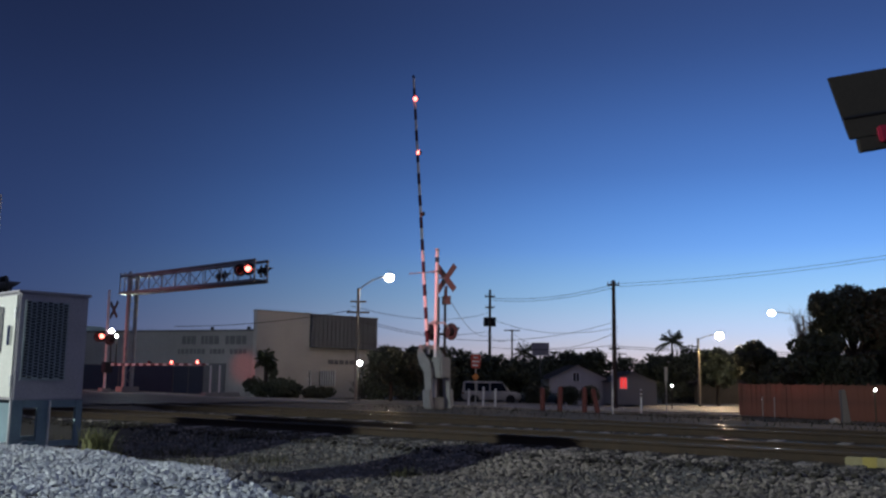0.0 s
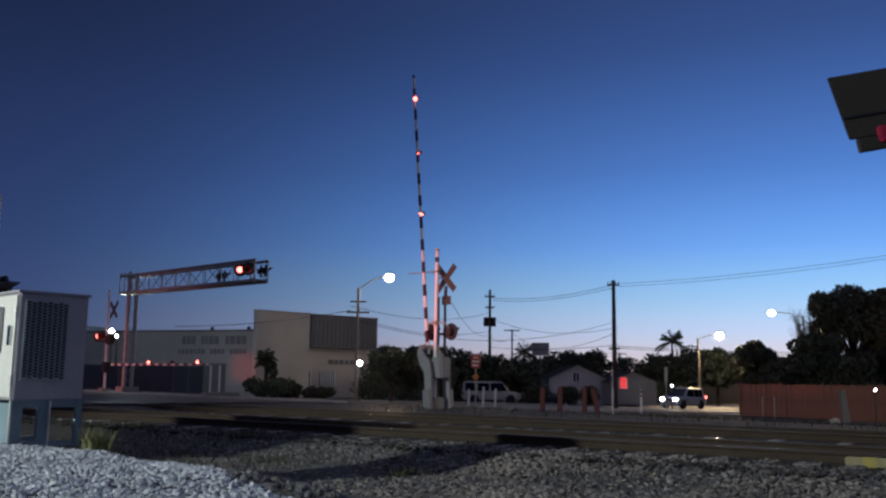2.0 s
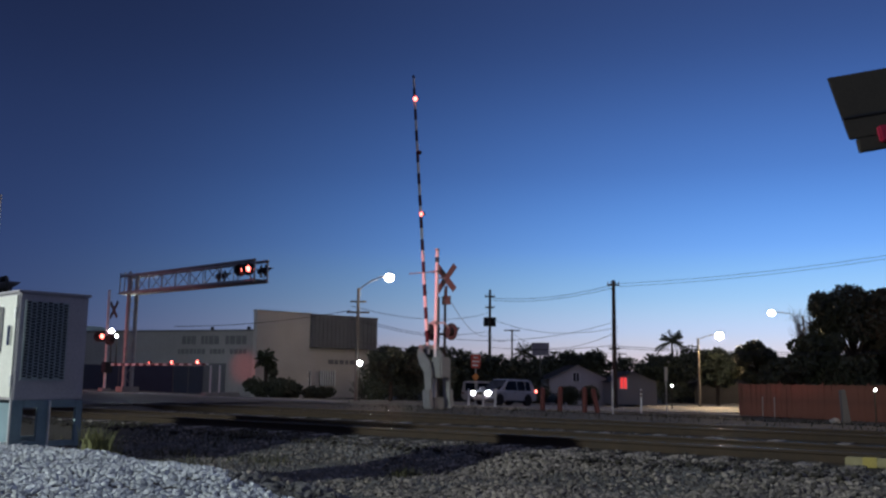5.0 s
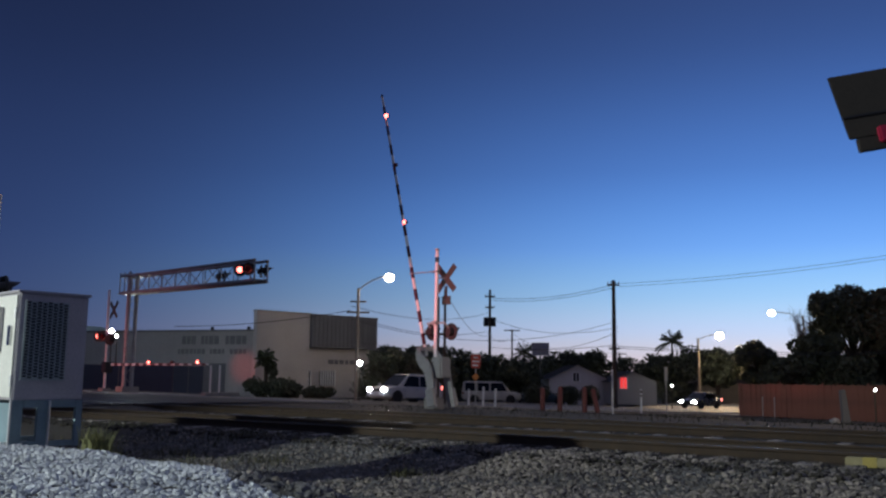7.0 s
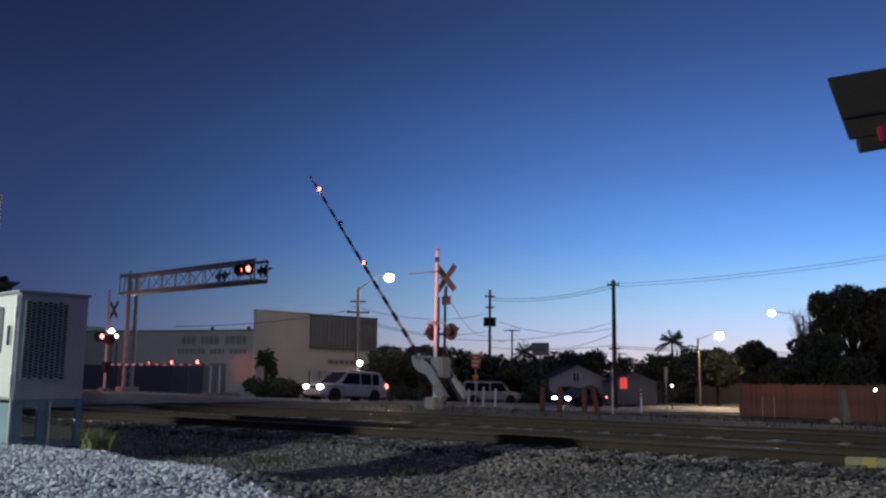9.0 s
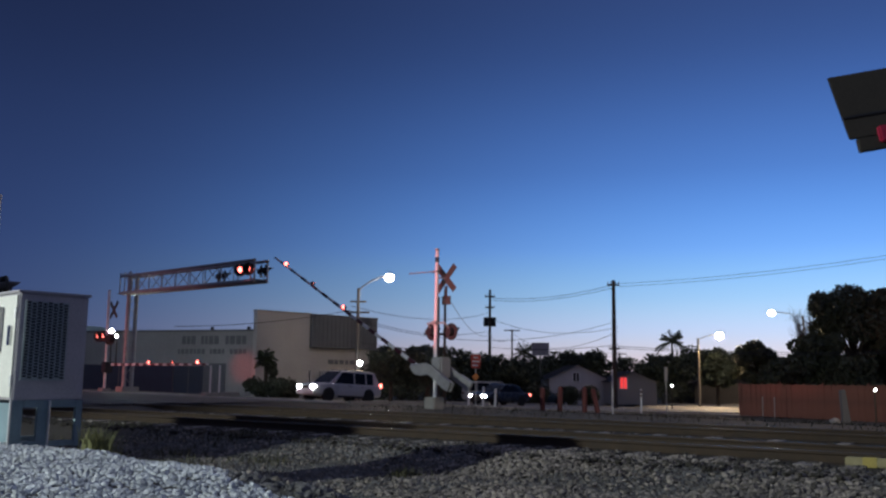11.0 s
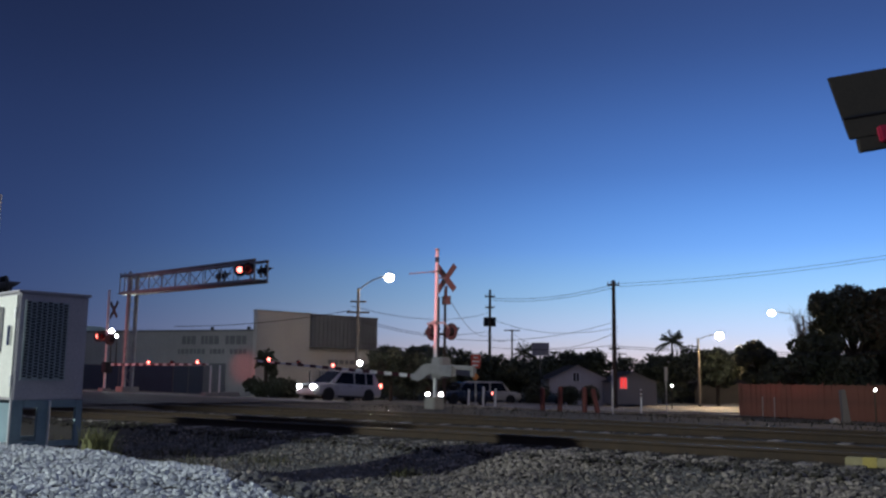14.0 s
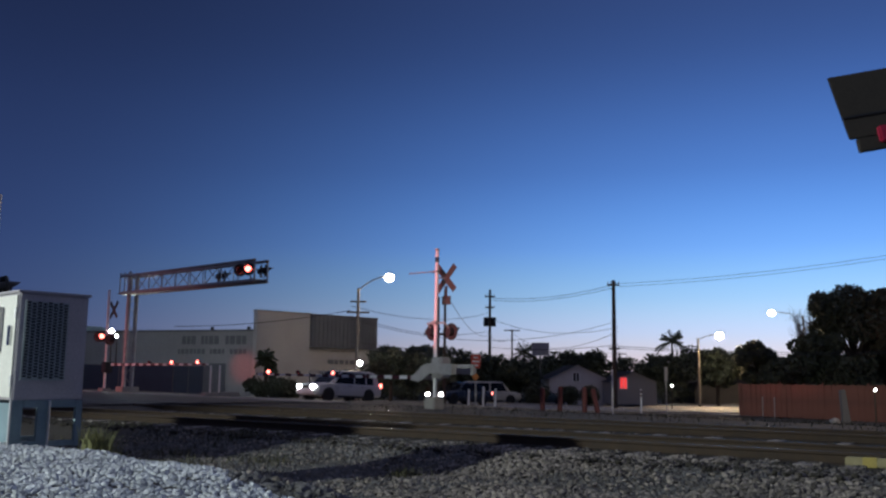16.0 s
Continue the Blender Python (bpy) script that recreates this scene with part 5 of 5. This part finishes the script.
def scatter():
    rng = random.Random(3)
    pale, grey, brown, clod = [], [], [], []
    for _ in range(230000):
        x, y = rng.uniform(-1, 15), rng.uniform(1.5, 17)
        if not in_view(x, y):
            continue
        wob = 0.35 * noise.noise((x * 0.7, y * 0.7, 9)) + 0.12 * noise.noise((x * 3, y * 3, 5))
        z = land(x, y) + lump(x, y)
        near = track_x(y, 0)
        if x < 4.65 + wob - max(0, 7.6 - y) * 0.35 and y > 5.2 + wob:
            if rng.random() < 0.9:
                pale.append((x, y, z + rng.uniform(-0.01, 0.015)))
        elif near - 1.42 < x < near - 0.86 and abs((y - 1.0) / 0.56 - round((y - 1.0) / 0.56)) < 0.27:
            continue
        elif x < near - 0.9:
            patch = noise.noise((x * 0.45, y * 0.45, 2)) + 0.4 * noise.noise((x * 1.7, y * 1.7, 7))
            keep = 0.85 if patch > -0.10 else 0.18
            edge = 4.65 - max(0, 7.6 - y) * 0.35
            # dark clods crowd out ballast beside the bank, partly in place of shade
            if x < edge + 1.9 + 4 * wob and y > 4.5:
                keep *= 0.15
            if y > 9.5:
                keep *= 0.15
            zz = interp(x, (near - 2.9, near - 1.8, near - 0.9), (-0.26, 0.0, 0.035)) if x > near - 2.9 else z
            if rng.random() < keep:
                grey.append((x, y, max(zz, z) + rng.uniform(-0.012, 0.02)))
            else:
                clod.append((x, y, max(zz, z) + rng.uniform(-0.012, 0.004)))
        elif x < near + 2.0 and rng.random() < 0.5:
            brown.append((x, y, 0.03 + rng.uniform(-0.02, 0.015)))
    stones("pale_gravel", pale, 0.026, M["gravel"], "pale blue-grey crushed gravel bank", 1)
    stones("track_ballast", grey, 0.036, M["stone"], "grey angular track ballast stones", 2)
    stones("dirt_clods", clod, 0.030, M["clod"], "dark dirt and crumbled stones between the ballast, partly in place of shade", 6)
    stones("stained_ballast", brown, 0.036, M["ballast"], "brown stained ballast between the rails", 4)
    far = []
    for _ in range(9000):
        y = rng.uniform(3, 24)
        which = rng.randrange(2)
        far.append((track_x(y, which) + rng.uniform(-2.4, 2.2), y, 0.02))
    stones("stained_ballast", far, 0.045, M["ballast"], "brown stained ballast between the rails", 5)


scatter()


def tufts(name, x, y, n, hgt, spread, seed, label, material="dryleaf"):
    rng = random.Random(seed)
    vs, fs = [], []
    for _ in range(n):
        px, py = x + rng.gauss(0, spread), y + rng.gauss(0, spread)
        z = land(px, py) - 0.02
        an, ln = rng.uniform(0, 6.28), hgt * rng.uniform(0.4, 1.1)
        d = Vector((math.cos(an), math.sin(an), 0))
        s = Vector((-d.y, d.x, 0)) * 0.008
        k = len(vs)
        p = Vector((px, py, z))
        m, e = p + d * ln * 0.15 + Vector((0, 0, ln * 0.6)), p + d * ln * 0.45 + Vector((0, 0, ln))
        vs += [p - s, p + s, m + s * 0.7, m - s * 0.7, e]
        fs += [(k, k + 1, k + 2, k + 3), (k + 3, k + 2, k + 4)]
    me = bpy.data.meshes.new(name)
    me.from_pydata([tuple(v) for v in vs], [], fs)
    me.materials.append(M[material])
    return tagged(new(name, me), label, "grass", kind="stuff")


tufts("grass_tuft", 4.53, 9.77, 380, 0.34, 0.085, 1, "yellow-green grass tuft beside the cabinet")
tufts("grass_tuft", 5.6, 9.6, 120, 0.16, 0.12, 2, "low weeds at the foot of the gravel bank")
tufts("grass_tuft", 8.6, 9.3, 160, 0.16, 0.14, 3, "dry weed tuft in the ballast", "weed")


for i, (x, y) in enumerate(((6.6, 12.6), (7.6, 14.2), (6.0, 11.2), (8.4, 16.4), (7.2, 17.6), (9.2, 18.6), (8.0, 12.0), (9.4, 14.6))):
    tufts("weed_patch", x, y, 260, 0.15, 0.42, 20 + i, "low dark olive weeds in the dirt by the tracks", "weed")


def verge_grass():
    rng = random.Random(12)
    vs, fs = [], []
    for _ in range(4000):
        x, y = rng.uniform(19.5, 44), rng.uniform(4, 26.0)
        z = land(x, y)
        an, ln = rng.uniform(0, 6.28), rng.uniform(0.05, 0.16)
        d = Vector((math.cos(an), math.sin(an), 0))
        s = Vector((-d.y, d.x, 0)) * 0.02
        k = len(vs)
        p = Vector((x, y, z - 0.02))
        vs += [p - s, p + s, p + d * ln * 0.4 + Vector((0, 0, ln))]
        fs.append((k, k + 1, k + 2))
    me = bpy.data.meshes.new("verge_grass")
    me.from_pydata([tuple(v) for v in vs], [], fs)
    me.materials.append(M["drygrass"])
    tagged(new("verge_grass", me), "sparse dry grass on the verge beyond the tracks", "grass", kind="stuff")


verge_grass()
bm = bmesh.new()
box(bm, (0, 0, 0), (0.14, 1.3, 0.12))
g = tagged(new("painted_bumper"), "yellow and white painted block beside the rail", "bumper block")
g.matrix_world = pose(12.43, 4.17, 0.10, 0, 0, 10)
part("block", bm, M["cream"], g, "faded cream-yellow painted block", bevel=0.02)
for k in range(3):
    bx("yellow_band", (0, 0.35 - 0.36 * k, 0.0), (0.146, 0.17, 0.126), M["yellow"], g)


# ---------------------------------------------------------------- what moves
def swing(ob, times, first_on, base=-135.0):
    """Turns a lens half round at each of the times, standing in for a flash: lit face out, dark face out."""
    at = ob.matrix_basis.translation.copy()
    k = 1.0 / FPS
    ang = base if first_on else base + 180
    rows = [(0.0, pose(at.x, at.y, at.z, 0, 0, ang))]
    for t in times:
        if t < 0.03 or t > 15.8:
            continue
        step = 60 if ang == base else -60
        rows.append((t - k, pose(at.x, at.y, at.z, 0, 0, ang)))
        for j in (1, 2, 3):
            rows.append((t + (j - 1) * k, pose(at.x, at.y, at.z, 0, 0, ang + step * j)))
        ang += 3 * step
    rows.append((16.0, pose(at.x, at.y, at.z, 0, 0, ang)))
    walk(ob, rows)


GATE_ANGLES = [(0, 84.6), (6.4, 84.6), (6.6, 81.7), (6.8, 78.5), (7, 75.1), (7.2, 71.73), (7.4, 68.15), (7.6, 65.50), (7.8, 62.84), (8, 60.48), (8.6, 53.16),
               (9, 48.09), (9.2, 45.90), (10.2, 35.07), (11.3, 24.54), (11.8, 20.48), (12.3, 16.21), (12.8, 12.15), (13.3, 8.35), (13.8, 4.76), (14.2, 1.65),
               (14.5, -0.60), (14.65, -1.00), (14.8, -0.50), (15, 0.68), (15.35, 0.58), (15.7, -0.60), (16, 0.29)]
SUV_ROWS = [(0.0, 90.4), (0.7, 83.92), (1.0, 81.2), (1.5, 76.7), (2.0, 72.18), (2.5, 67.74), (3.0, 63.5), (3.5, 59.6), (3.8, 57.0), (4.2, 53.7), (5.2, 47.0), (6.3, 41.5),
            (6.7, 39.95), (7.1, 38.5), (7.5, 37.2), (8.0, 35.86), (8.5, 34.82), (9.0, 34.05), (9.4, 33.72), (10.0, 33.6), (11.0, 33.58), (16.0, 33.58)]
SEDAN_ROWS = [(0.0, 155.0), (4.0, 109.5), (6.3, 83.0), (6.7, 78.47), (7.1, 74.1), (7.5, 69.8), (8.0, 64.7), (8.5, 60.4), (9.0, 56.95), (9.2, 55.6), (10.2, 50.8), (11.3, 46.71),
              (11.8, 45.5), (12.3, 44.6), (12.8, 43.95), (13.3, 43.7), (14.0, 43.69), (16.0, 43.69)]


def drive(ob, rows, y):
    out = []
    for t, x in rows:
        z0, z1 = road_height(x - 1.4), road_height(x + 1.4)
        out.append((t, pose(x, y, (z0 + z1) / 2 + 0.005, 0, math.degrees(math.atan2(z1 - z0, 2.8)), 180)))
    walk(ob, out)


def motions():
    walk(GATE_ARM, [(t, pose(0, -0.02, 1.33, a, 0, 0)) for t, a in GATE_ANGLES])
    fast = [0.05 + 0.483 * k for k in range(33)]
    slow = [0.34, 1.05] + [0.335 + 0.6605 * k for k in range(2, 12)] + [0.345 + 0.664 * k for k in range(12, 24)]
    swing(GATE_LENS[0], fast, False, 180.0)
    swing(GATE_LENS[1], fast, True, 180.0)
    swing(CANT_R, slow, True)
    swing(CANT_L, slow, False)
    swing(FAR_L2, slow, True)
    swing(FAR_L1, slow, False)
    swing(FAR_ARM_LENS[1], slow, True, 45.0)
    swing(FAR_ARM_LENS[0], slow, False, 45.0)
    drive(SUV, SUV_ROWS, 42.0)
    drive(SEDAN, SEDAN_ROWS, 42.0)


motions()
